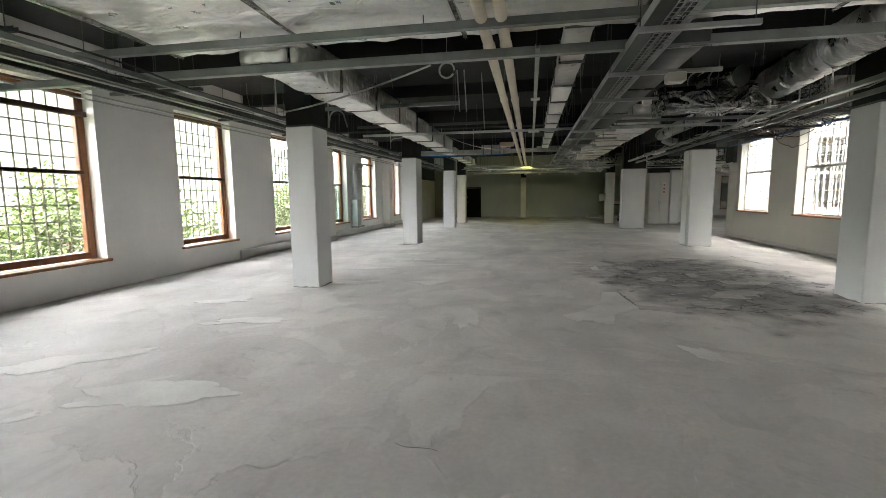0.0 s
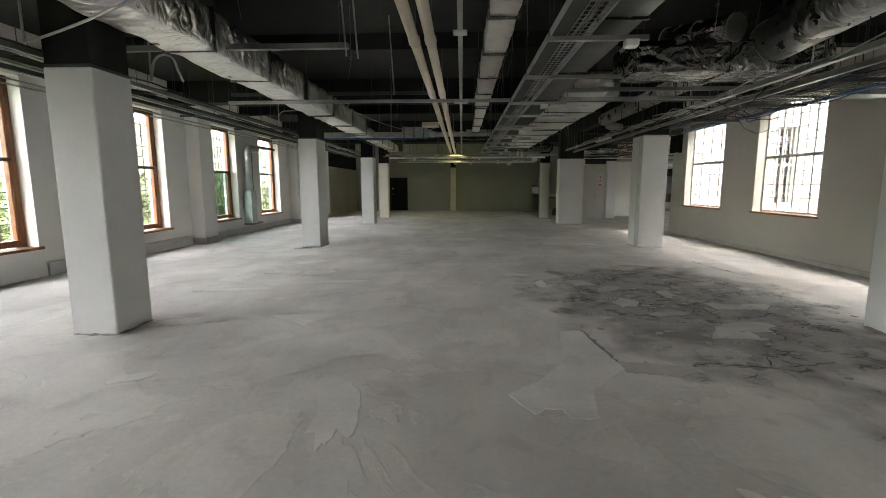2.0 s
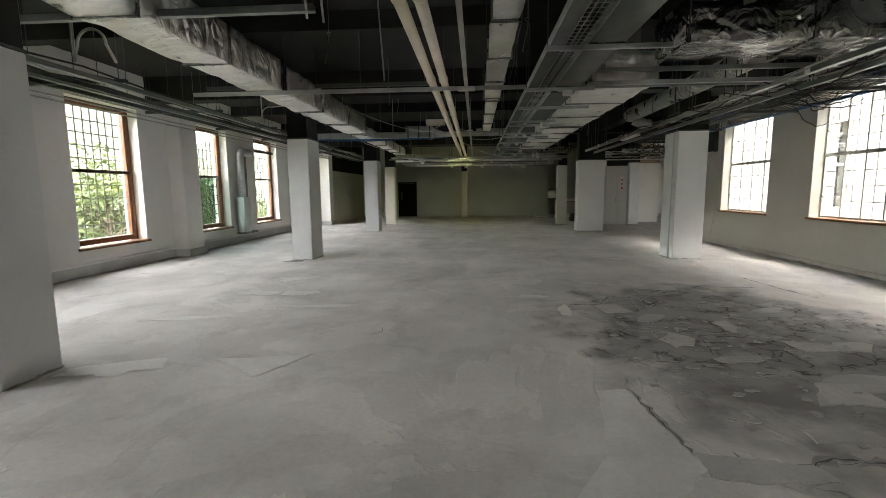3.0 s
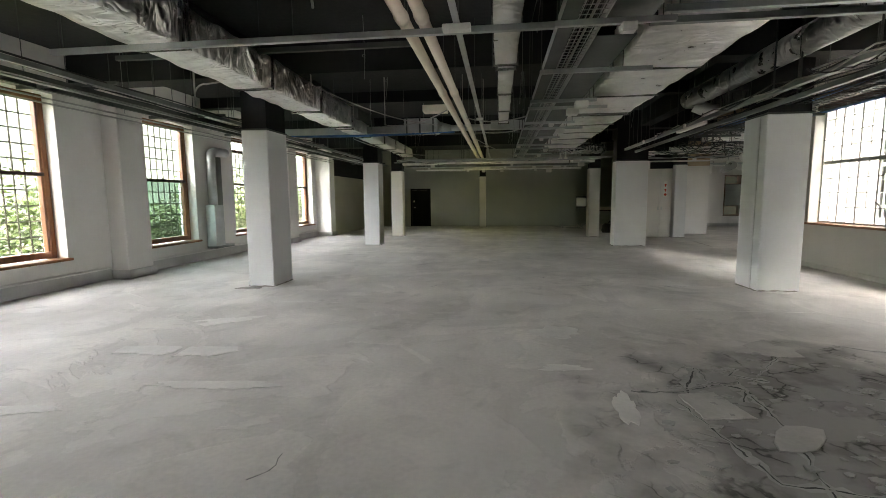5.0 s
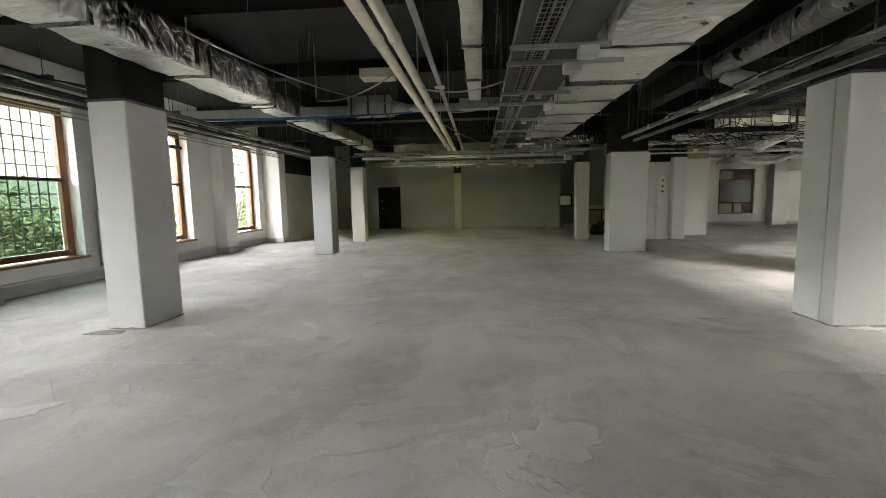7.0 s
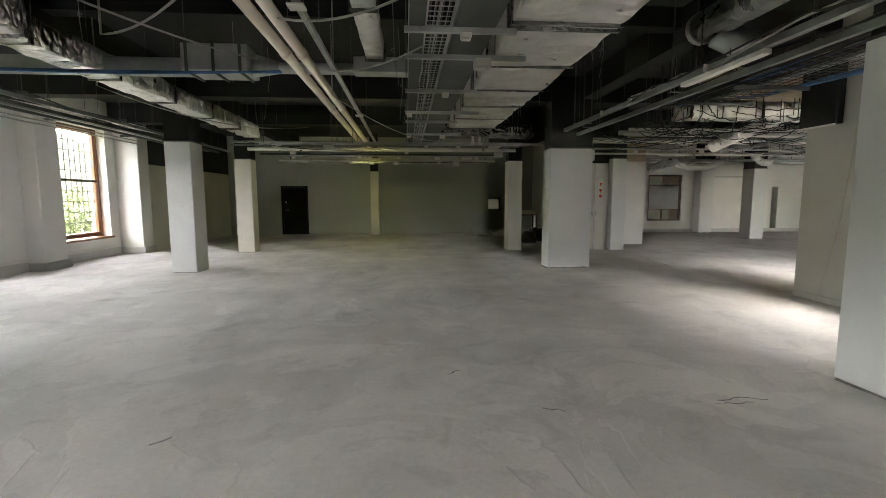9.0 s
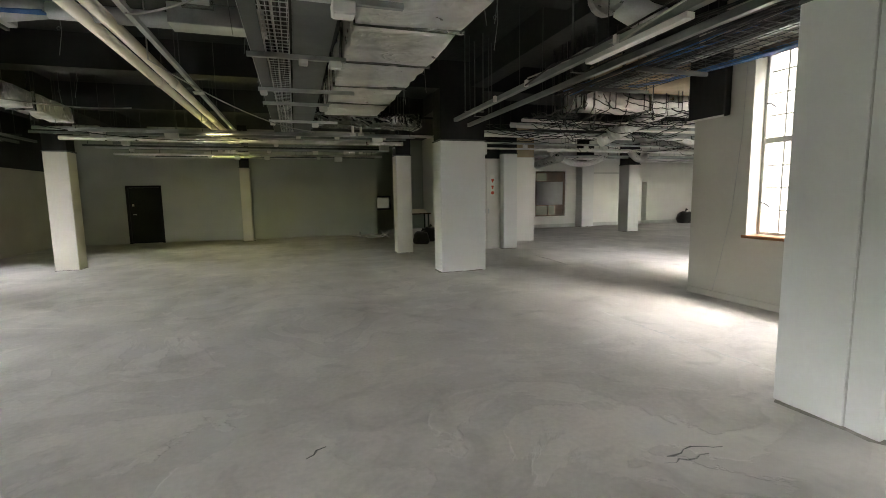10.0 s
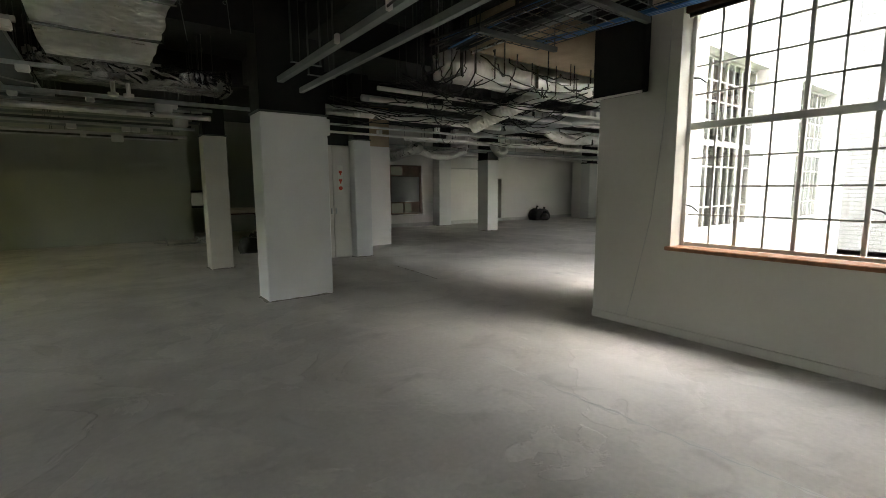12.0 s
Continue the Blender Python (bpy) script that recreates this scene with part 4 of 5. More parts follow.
foil_duct("air_duct", "narrow foil-wrapped branch duct", [(0.34, 0.6, 4.7, 12.3, 3.1, 3.34), (0.38, 0.58, 12.3, 16.7, 3.08, 3.26)], FOIL, 0.09, 0.012, 1.2)
foil_duct("air_duct", "dark crumpled foil cross duct", [(2.2, 4.7, 8.75, 9.45, 2.93, 3.3)], FOILDARK, 0.1, 0.022, 1.2)
foil_duct("air_duct", "smooth sheet metal duct beside the cable tray", [(1.2, 1.58, 4.7, 10.4, 2.86, 3.05)], DARKSTEEL, 0.4, 0.002, 1.9)
foil_duct("air_duct", "foil-wrapped duct in the side wing", [(5.6, 13.5, 18.7, 19.2, 2.86, 3.15)], FOIL, 0.12, 0.02, 1.3)
foil_duct("air_duct", "tan boxed duct over the side wing", [(5.7, 16.5, 17.9, 18.6, 3.1, 3.45)], TAN, 0.3, 0.003, 2.4)
foil_duct("air_duct", "dark foil duct behind the broad column", [(1.5, 3.7, 21.4, 21.9, 2.86, 3.12)], FOILDARK, 0.1, 0.024, 1.2)


def round_duct(pts, r, mat, label, ribs=0.0, n=16):
    d = thing("round_duct", pts[0], label, "duct", "round ducts")
    part("pipe_body", tube(pts, r, n), mat, d, smooth=True)
    a, b = Vector(pts[0]), Vector(pts[-1])
    length = (b - a).length
    k = max(2, int(length / (ribs or 3.2)))
    for i in range(k + 1):
        p = a.lerp(b, (i + 0.02) / (k + 0.04))
        if len(pts) == 2:
            dv = (b - a).normalized() * 0.012
            part("seam_ring", tube([p - dv, p + dv], r * 1.05, n), STEEL, d)
    return d


round_duct([(4.12, 9.2, 3.35), (4.12, 16.2, 3.35)], 0.17, LAGGING, "long round foil-wrapped duct")
round_duct([(3.7, 4.9, 3.38), (4.0, 8.9, 3.3)], 0.27, LAGGING, "thick round duct in dulled silver foil")
round_duct([(4.12, 15.9, 3.2), (4.35, 15.85, 3.08), (4.5, 15.85, 3.06)], 0.13, STEEL, "short steel elbow on the round duct")
round_duct([(3.4, 8.6, 3.4), (3.0, 9.6, 3.55)], 0.16, FOILDARK, "short dark foil branch")

x = thing("cross_duct", (-2, 17, 2.95), "thin galvanised cross duct with a fan box", "duct")
part("duct_section", box(-4.9, -1.75, 16.86, 17.12, 2.96, 3.12, 0.006), STEEL, x)
bm = bmesh.new()
add_box(bm, -1.75, -1.0, 16.75, 17.2, 2.95, 3.26, 0.012)
part("fan_box", bm, STEEL, x)
for q in (-1.7, -1.4, -1.1):
    part("box_rib", box(q, q + 0.03, 16.735, 17.215, 2.93, 3.28), DARKSTEEL, x)
part("reducer", tube([(-1.0, 17, 3.08), (-0.7, 17, 3.06)], [0.14, 0.07], 12), STEEL, x, smooth=True)
part("outlet_pipe", tube([(-0.7, 17, 3.06), (0.2, 17, 3.06)], 0.07, 12), STEEL, x, smooth=True)
part("end_section", box(0.2, 1.0, 16.86, 17.1, 3.0, 3.18, 0.006), STEEL, x)
rods(x, [(-4.5, 17), (-2.9, 17), (-1.8, 17), (-0.9, 17), (0.9, 17)], 3.1)

# cream pipes
for px in (-0.43, -0.26):
    p = thing("cream_pipe", (px, 14, 3.0), "long cream-painted water pipe under the soffit", "pipe", "cream pipes")
    part("pipe_run", tube([(px, 1.5, 3.0), (px, 27.5, 3.0)], 0.054, 14), PIPE, p, smooth=True)
    for y in (4.9, 7.6, 10.35, 13.2, 16.2, 19.2, 22.2, 25.0):
        part("coupling", tube([(px, y - 0.05, 3.0), (px, y + 0.05, 3.0)], 0.063, 14), PIPE, p, smooth=True)
        part("hanger_rod", tube([(px, y + 0.15, 3.05), (px, y + 0.15, SLAB)], 0.005, 5), DARKSTEEL, p)

# lighting channel with junction boxes
c = thing("lighting_channel", (0.05, 12, 2.86), "grey steel lighting channel with white junction boxes", "channel")
channel(0.03, 0.075, 4.6, 24.0, 2.86, 0.045, c, STEEL)
for y in (6.9, 10.2, 14.6, 19.0):
    part("junction_box", box(-0.01, 0.115, y - 0.06, y + 0.06, 2.84, 2.858, 0.004) if y != 10.2 else box(-0.06, 0.17, y - 0.05, y + 0.05, 2.81, 2.858, 0.006), PLASTIC, c)
rods(c, [(0.05, y) for y in (5.5, 8, 10.4, 13, 15.5, 18, 20.5, 23)], 2.9)

# wire mesh cable tray
t = thing("cable_tray", (1.05, 13, 2.8), "galvanised mesh cable tray packed with dark cables", "cable tray")
part("side_rail", box(0.86, 0.98, 3.2, 23.2, 2.8, 2.806), DARKSTEEL, t)
part("side_rail", box(0.855, 0.865, 3.2, 23.2, 2.806, 2.88), STEEL, t)
part("side_rail", box(1.19, 1.195, 3.2, 23.2, 2.8, 2.88), STEEL, t)
bm = bmesh.new()
for i in range(5):
    xx = 0.99 + 0.047 * i
    add_box(bm, xx, xx + 0.006, 3.2, 23.2, 2.802, 2.808)
y = 3.25
while y < 23.2:
    add_box(bm, 0.98, 1.19, y, y + 0.006, 2.808, 2.814)
    y += 0.09
tagged(part("wire_mesh", bm, STEEL, t), kind="stuff")
rng = random.Random(3)
for i in range(9):
    xx = 0.9 + 0.03 * i
    part("cable", tube([(xx + rng.uniform(-0.015, 0.015), yy, 2.825 + rng.uniform(0, 0.03)) for yy in np.arange(3.3, 23.2, 0.8)], 0.009, 5), CABLE if i % 3 else GREYCABLE, t)
SUPPORTS = (4.0, 5.4, 6.85, 8.3, 10.05, 11.4, 12.9, 13.4, 14.75, 15.43, 16.8, 18.2, 19.05, 20.6, 22.4)
for k, yy in enumerate(SUPPORTS):
    channel(0.82, 1.95 if k % 2 else 1.7, yy, yy + 0.041, 2.755, 0.041, t, STEEL, "support_channel")
    rods(t, [(0.835, yy + 0.02), (1.66, yy + 0.02)], 2.78)
# solid tray beside it beyond the sheet metal duct
st = thing("cable_tray", (1.4, 16, 2.83), "closed grey steel cable tray", "cable tray")
part("tray_bottom", box(1.22, 1.55, 10.55, 22.8, 2.83, 2.836), DARKSTEEL, st)
for xx in (1.22, 1.545):
    part("tray_side", box(xx, xx + 0.005, 10.55, 22.8, 2.836, 2.9), STRUT, st)

for i, (bx, by, s) in enumerate(((1.5, 5.42, 1.3), (1.55, 6.87, 0.8), (1.36, 10.07, 0.8), (1.5, 12.92, 1.2), (1.46, 13.42, 1.2), (1.54, 15.45, 1.1), (1.3, 14.77, 0.6), (1.31, 16.82, 0.6), (1.6, 16.82, 0.8), (1.62, 19.07, 0.8), (1.57, 20.62, 0.8), (0.88, 18.22, 0.6), (0.88, 20.62, 0.6))):
    b = thing("junction_box", (bx, by, 2.74), "small white plastic box fixed to the tray support", "junction box", "white junction boxes")
    part("body", box(bx - 0.07 * s, bx + 0.07 * s, by - 0.06 * s, by + 0.06 * s, 2.755 - 0.07 * s, 2.757, 0.006), PLASTIC, b)
    part("lid", box(bx - 0.06 * s, bx + 0.06 * s, by - 0.05 * s, by + 0.05 * s, 2.755 - 0.07 * s - 0.008, 2.755 - 0.07 * s, 0.003), PLASTIC, b)

for x in (2.32, 2.48):
    b = thing("smoke_detector", (x, 21.35, 2.7), "small round white detector under the dark duct", "detector", "round detectors")
    part("base", tube([(x, 21.5, 2.72), (x, 21.5, 2.86)], 0.025, 8), PLASTIC, b)
    part("disc", tube([(x, 21.5, 2.68), (x, 21.5, 2.72)], 0.06, 14), PLASTIC, b)

# cross channels
def cross(x0, x1, y, z, mat, label, size=0.041):
    b = thing("ceiling_channel", ((x0 + x1) / 2, y, z), label, "channel", "ceiling channels")
    channel(x0, x1, y, y + size, z, size, b, mat)
    n = max(2, int((x1 - x0) / 1.8))
    rods(b, [(x0 + 0.1 + (x1 - x0 - 0.2) * i / n, y + 0.02) for i in range(n + 1)], z + 0.01)


cross(-6.6, 6.2, 4.72, 2.84, STRUT, "long grey steel channel crossing the room", 0.085)
cross(-4.6, 4.5, 4.1, 2.92, STRUT, "long grey steel channel crossing the room", 0.07)
cross(-3.85, 1.0, 10.38, 2.86, STEEL, "long bright steel channel crossing the room", 0.05)
cross(-4.2, -1.2, 7.9, 3.02, STRUT, "steel channel under the soffit", 0.06)
cross(-4.6, -0.6, 12.0, 3.3, DARKSTEEL, "dull steel channel under the soffit", 0.06)
for i, (y, z) in enumerate(((9.6, 2.86), (10.0, 2.8), (10.35, 2.84))):
    cross(1.6, 6.6, y, z, STEEL if i % 2 else STRUT, "bright steel channel over the broken floor", 0.05)
for i, y in enumerate((21.6, 22.4, 22.7, 23.3, 23.6, 24.6, 25.2, 26.4, 26.7, 27.6)):
    cross(-3.3 if i % 2 else -2.4, 3.6, y, 2.66 + 0.05 * (i % 4), (STEEL, STRUT, DARKSTEEL)[i % 3], "thin steel channel in the dim end", 0.04)
for i, (y, z, r) in enumerate(((22.2, 2.78, 0.03), (23.15, 2.72, 0.045), (24.9, 2.72, 0.03), (26.0, 2.66, 0.03))):
    p = thing("service_pipe", (0, y, z), "pale foil-lagged pipe crossing the dim end", "pipe", "service pipes")
    part("pipe_run", tube([(-3.15, y, z), (3.7 if y > 23 else 5.4, y, z)], r, 8), FOIL if i % 2 else STEEL, p, smooth=True)
    for xx in (-2.8, -0.9, 1.4, 3.4):
        part("hanger_rod", tube([(xx, y, z), (xx, y, SLAB)], 0.005, 5), DARKSTEEL, p)

# rails above the window-side columns
for i, (xx, z, mat, w) in enumerate(((-3.97, 2.72, STRUT, 0.045), (-4.28, 2.7, DARKSTEEL, 0.05), (-4.55, 2.74, STRUT, 0.07), (-4.95, 2.78, DARKSTEEL, 0.05))):
    b = thing("ceiling_rail", (xx, 12, z), "long steel ceiling rail running beside the columns", "rail", "ceiling rails")
    channel(xx - w / 2, xx + w / 2, 1.0, 24.2, z, 0.05, b, mat)
    rods(b, [(xx, y) for y in np.arange(2.2, 24, 2.6)], z + 0.02)
for i, y in enumerate(np.arange(3.0, 24, 2.05)):
    cross(-5.2, -3.9, float(y), 2.78, DARKSTEEL, "short dull steel bearer between the rails", 0.04)
for i, (xx, z) in enumerate(((-6.75, 2.9), (-6.78, 2.98))):
    p = thing("wall_conduit", (xx, 10, z), "thin grey conduit running along the window wall", "conduit", "wall conduits")
    part("conduit_run", tube([(xx + 0.55, 1, z), (xx + 0.55, 24, z)], 0.014, 6), GREYCABLE, p)
rng = random.Random(21)
for i in range(6):
    xx = -4.6 + 0.12 * i
    b = thing("cable", (xx, 12, 2.8), "slack dark cable lying on the ceiling rails", "cable", "ceiling cables")
    part("cable_run", tube([(xx + rng.uniform(-0.06, 0.06), y, 2.8 + rng.uniform(-0.03, 0.05)) for y in np.arange(1.5, 23.6, 0.9)], rng.uniform(0.008, 0.016), 5), CABLE if i % 3 else GREYCABLE, b)
# dangling conduits
for pts, r, mat in ((sag((-4.0, 6.9, 2.82), (-1.2, 5.6, 3.05), 0.06), 0.012, GREYCABLE),
                    ([(-3.75, 8.3, 2.78)] + arc((-3.6, 8.35, 2.95), 0.15, 180, 0, (1, 0, 0), (0, 0, 1), 12) + [(-3.44, 8.45, 2.8)], 0.014, GREYCABLE),
                    ([(-3.82, 12.45, 2.78)] + arc((-3.67, 12.45, 2.92), 0.15, 180, 80, (1, 0, 0), (0, 0, 1), 10) + [(-3.3, 12.35, 3.07)], 0.012, GREYCABLE),
                    (sag((-2.6, 13.6, 3.3), (-0.9, 16.8, 3.1), 0.14), 0.01, GREYCABLE),
                    (sag((-1.9, 15.6, 2.95), (-0.5, 14.4, 2.98), 0.1), 0.01, GREYCABLE),
                    (sag((-0.3, 15.2, 3.0), (0.9, 14.2, 2.82), 0.1), 0.01, GREYCABLE),
                    (sag((0.05, 16.3, 2.85), (1.0, 15.2, 2.8), 0.06), 0.008, GREYCABLE),
                    (sag((-3.2, 17.6, 2.95), (-1.0, 20.0, 2.8), 0.2), 0.008, GREYCABLE),
                    (sag((-0.2, 17.8, 2.92), (1.6, 21.6, 2.75), 0.15), 0.008, GREYCABLE),
                    (sag((-2.9, 21.6, 2.75), (0.5, 22.6, 2.7), 0.12), 0.008, CABLE)):
    pts = [(pts[0][0], pts[0][1], SLAB)] + list(pts)
    b = thing("loose_conduit", tuple(pts[1]), "loose grey flexible conduit hanging from the soffit", "conduit", "loose conduits")
    part("conduit_run", tube(pts, r, 6), mat, b, smooth=True)
coil = thing("cable_coil", (-1.1, 5.6, 3.0), "loose loop of grey conduit hanging from a channel", "cable")
part("tie", tube([(-1.0, 5.6, 3.07), (-1.0, 5.6, SLAB)], 0.004, 5), GREYCABLE, coil)
part("loop", tube(arc((-1.0, 5.6, 2.98), 0.09, 0, 330, (1, 0, 0), (0, 0, 1), 14), 0.012, 6), GREYCABLE, coil, smooth=True)
for xx, y0 in ((-1.15, 7.6), (-1.05, 7.7), (-0.95, 9.7)):
    b = thing("drop_rod", (xx, y0, 3), "pale steel drop rod hanging free", "rod", "drop rods")
    part("rod", tube([(xx, y0, 2.85), (xx - 0.05, y0 - 0.1, SLAB)], 0.01, 6), STEEL, b)
for i in range(3):
    b = thing("blue_cable", (-2, 16.8, 2.9), "bright blue data cable along the cross duct", "cable", "blue cables")
    part("cable_run", tube(sag((-4.9, 16.7 - 0.03 * i, 2.94), (-0.6, 16.7 - 0.03 * i, 2.93), 0.02 + 0.02 * i, 12), 0.012, 5), BLUE, b)
lb = thing("light_box", (-0.7, 14.6, 3.0), "pale cardboard-coloured ballast box beside the pipes", "box")
part("body", box(-0.95, -0.52, 14.5, 14.75, 2.98, 3.1, 0.01), PIPE, lb)

# yellow tube lamp in the dim end
l = thing("tube_lamp", (-0.6, 26.5, 2.7), "lit yellowish fluorescent batten near the end wall", "lamp")
part("batten", box(-1.15, 0.0, 26.44, 26.56, 2.72, 2.78, 0.006), PLASTIC, l)
part("tube", tube([(-1.12, 26.5, 2.695), (-0.03, 26.5, 2.695)], 0.018, 8), GLOW, l, "glowing yellow tube", True)
l = thing("tube_lamp", (-0.2, 22.5, 2.75), "lit yellowish fluorescent batten behind pipes", "lamp")
part("batten", box(-0.45, 0.05, 22.46, 22.54, 2.77, 2.82, 0.006), PLASTIC, l)
part("tube", tube([(-0.43, 22.5, 2.75), (0.03, 22.5, 2.75)], 0.014, 8), GLOW, l, "glowing yellow tube", True)

# lighting trays beside the courtyard-side columns
for xx, z, w, y1 in ((3.9, 2.75, 0.07, 19.9), (4.22, 2.7, 0.05, 20.1), (5.15, 2.82, 0.1, 17.4)):
    b = thing("lighting_trunking", (xx, 12, z), "pale steel lighting trunking hung on thin rods", "trunking", "lighting trunkings")
    channel(xx - w / 2, xx + w / 2, 5.0, y1, z, 0.06, b, STRUT)
    rods(b, [(xx, y) for y in np.arange(5.6, y1, 1.7)], z + 0.02)
    for y in (9.4, 15.6, 17.2, 18.1):
        if xx == 3.9:
            part("clip_box", box(xx - 0.07, xx - 0.035, y, y + 0.05, z - 0.01, z + 0.07, 0.005), PLASTIC, b)
b = thing("batten_light", (4.05, 15.3, 2.7), "unlit white batten light under the trunking", "lamp")
part("body", box(3.87, 3.95, 14.9, 16.1, 2.7, 2.748, 0.006), PLASTIC, b)
rng = random.Random(9)
for i in range(16):
    xx = 4.75 + 0.05 * (i % 9)
    b = thing("cable", (xx, 15, 2.8), "dark bundled cable on the tray beside the columns", "cable", "tray cables")
    part("cable_run", tube([(xx + rng.uniform(-0.05, 0.05), y, 2.86 + 0.02 * (i // 9) + rng.uniform(-0.03, 0.03)) for y in np.arange(6.0, 18.8, 0.8)], rng.uniform(0.008, 0.014), 5), BLUE if i in (3, 11) else CABLE, b)
for i in range(14):
    x0 = rng.uniform(3.6, 6.3)
    y0 = rng.uniform(9.5, 12.5)
    b = thing("loose_cable", (x0, y0, 2.8), "slack black cable drooping over the channels", "cable", "loose cables")
    part("cable_run", tube([(x0, y0, SLAB)] + sag((x0, y0, 2.82), (x0 + rng.uniform(-1.5, 1.5), y0 + rng.uniform(-1.2, 1.6), 2.8), rng.uniform(0.05, 0.25), 14, 0.015, rng), 0.008, 5), CABLE, b, smooth=True)

for i in range(6):
    b = thing("blue_cable", (5.45, 13, 2.85), "bright blue data cable on the tray beside the columns", "cable", "tray data cables")
    dx = 0.028 * (i % 3)
    part("cable_run", tube([(5.56 + dx, 8.5, 2.8), (5.57 + dx, 11.5, 2.79 + 0.02 * (i % 2)), (5.56 + dx, 14.2, 2.79), (5.55 + dx, 15.8, 2.785 + 0.025 * (i // 3)), (5.5 + dx, 16.9, 2.82), (5.7 + 2 * dx, 17.7, 2.95)], 0.013, 6), BLUE, b, smooth=True)
rng = random.Random(47)
for i in range(12):
    xx, y0 = rng.uniform(3.8, 4.75), rng.uniform(5.5, 12.0)
    y1 = y0 + rng.uniform(4.0, 8.0)
    line = [(xx + rng.uniform(-0.07, 0.07), float(yy), 2.8 + rng.uniform(-0.06, 0.07)) for yy in np.arange(y0, min(y1, 20.0), 0.55)]
    b = thing("slack_cable", (xx, y0, 2.8), "slack cable strung along the lighting trunking", "cable", "trunking cables")
    part("cable_run", tube([(xx, y0, SLAB)] + line, rng.uniform(0.006, 0.012), 5), GREYCABLE if i % 3 == 0 else CABLE, b, smooth=True)
for i, (xx, y) in enumerate(((4.22, 8.8), (4.22, 11.0), (3.9, 12.6), (4.22, 13.2), (4.22, 16.6), (3.9, 19.0), (4.22, 19.4))):
    b = thing("trunking_bracket", (xx, y, 2.78), "bent steel bracket holding the trunking up", "bracket", "trunking brackets")
    part("cross_bar", box(xx - 0.16, xx + 0.16, y, y + 0.035, 2.765, 2.772), STRUT, b)
    for sx in (-0.15, 0.15):
        part("drop_strap", box(xx + sx - 0.008, xx + sx + 0.008, y + 0.01, y + 0.025, 2.772, SLAB), DARKSTEEL, b)
ct = thing("cable_tray", (5.4, 13, 2.79), "black wire mesh tray carrying dark and blue cables", "cable tray")
bm = bmesh.new()
for i in range(8):
    add_box(bm, 4.72 + 0.115 * i, 4.726 + 0.115 * i, 8.4, 17.4, 2.79, 2.796)
y = 8.4
while y < 17.4:
    add_box(bm, 4.72, 5.53, y, y + 0.006, 2.796, 2.802)
    y += 0.12
tagged(part("wire_mesh", bm, DARKSTEEL, ct), kind="stuff")
for yy in (8.6, 10.4, 12.2, 14.6, 16.3, 17.2):
    channel(4.66, 5.6, yy, yy + 0.041, 2.745, 0.041, ct, DARKSTEEL, "support_channel")
    rods(ct, [(4.68, yy + 0.02), (5.58, yy + 0.02)], 2.77)
bh = thing("blind_housing", (6.76, 15.65, 3.16), "dark roller blind housing across the window head", "blind")
part("housing", box(6.73, 6.82, 14.692, 16.618, 3.14, 3.225, 0.01), DARKTIMBER, bh)
part("blind_roll", tube([(6.775, 14.72, 3.125), (6.775, 16.59, 3.125)], 0.022, 10), CABLE, bh, smooth=True)

# vent box on the end of the courtyard wall
v = thing("vent_box", (6.75, 17.2, 2.9), "black sheet metal vent box on the wall end", "vent")
part("housing", box(6.58, 6.699, 16.93, 17.52, 2.47, 3.44, 0.012), SOOT, v)
part("edge_strip", box(6.574, 6.58, 16.93, 17.52, 2.45, 2.475), PLASTIC, v)

wc = thing("wall_cable", (6.69, 16.8, 0.1), "thin slack cable hanging down the wall beside the window", "cable")
part("cable_run", tube([(6.69, 16.72, 3.1), (6.685, 16.74, 2.2), (6.685, 16.83, 1.2), (6.685, 17.0, 0.35), (6.67, 17.05, 0.1)], 0.004, 5), GREYCABLE, wc)

# pipes, cables and flexible ducts of the side wing
for i, (y, z, r, mat, x0) in enumerate(((19.55, 2.76, 0.028, PLASTIC, 5.0), (20.15, 2.74, 0.028, PLASTIC, 5.2), (20.6, 2.84, 0.05, STEEL, 5.3), (21.3, 2.8, 0.03, STEEL, 4.8), (22.1, 2.86, 0.06, FOIL, 4.9), (22.9, 2.76, 0.025, STEEL, 5.0), (23.4, 2.68, 0.025, PLASTIC, 4.9), (24.6, 2.8, 0.06, FOIL, 8.5), (25.6, 2.72, 0.03, STEEL, 8.5), (26.6, 2.76, 0.03, STEEL, 8.5), (27.6, 2.82, 0.07, FOIL, 8.5), (28.6, 2.78, 0.03, PLASTIC, 8.5))):
    p = thing("service_pipe", (12, y, z), "pale horizontal service pipe in the side wing", "pipe", "side wing pipes")
    part("pipe_run", tube([(x0, y, z), (21.8, y, z)], r, 10), mat, p, smooth=True)
    for xx in np.arange(x0 + 0.6, 21.5, 2.7):
        part("hanger_rod", tube([(xx, y, z), (xx, y, SLAB)], 0.005, 5), DARKSTEEL, p)


def flex(pts, r, label):
    """A ribbed flexible duct along a line of points."""
    d = thing("flexible_duct", tuple(pts[0]), label, "duct", "flexible ducts")
    line = [Vector(p) for p in pts]
    fine, rad = [], []
    for a, b in zip(line, line[1:]):
        n = max(2, int((b - a).length / 0.025))
        for i in range(n):
            fine.append(a.lerp(b, i / n))
            rad.append(r * (1.0 if len(rad) % 2 else 0.9))
    part("ribbed_hose", tube(fine, rad, 12, False), FOIL, d, smooth=False)


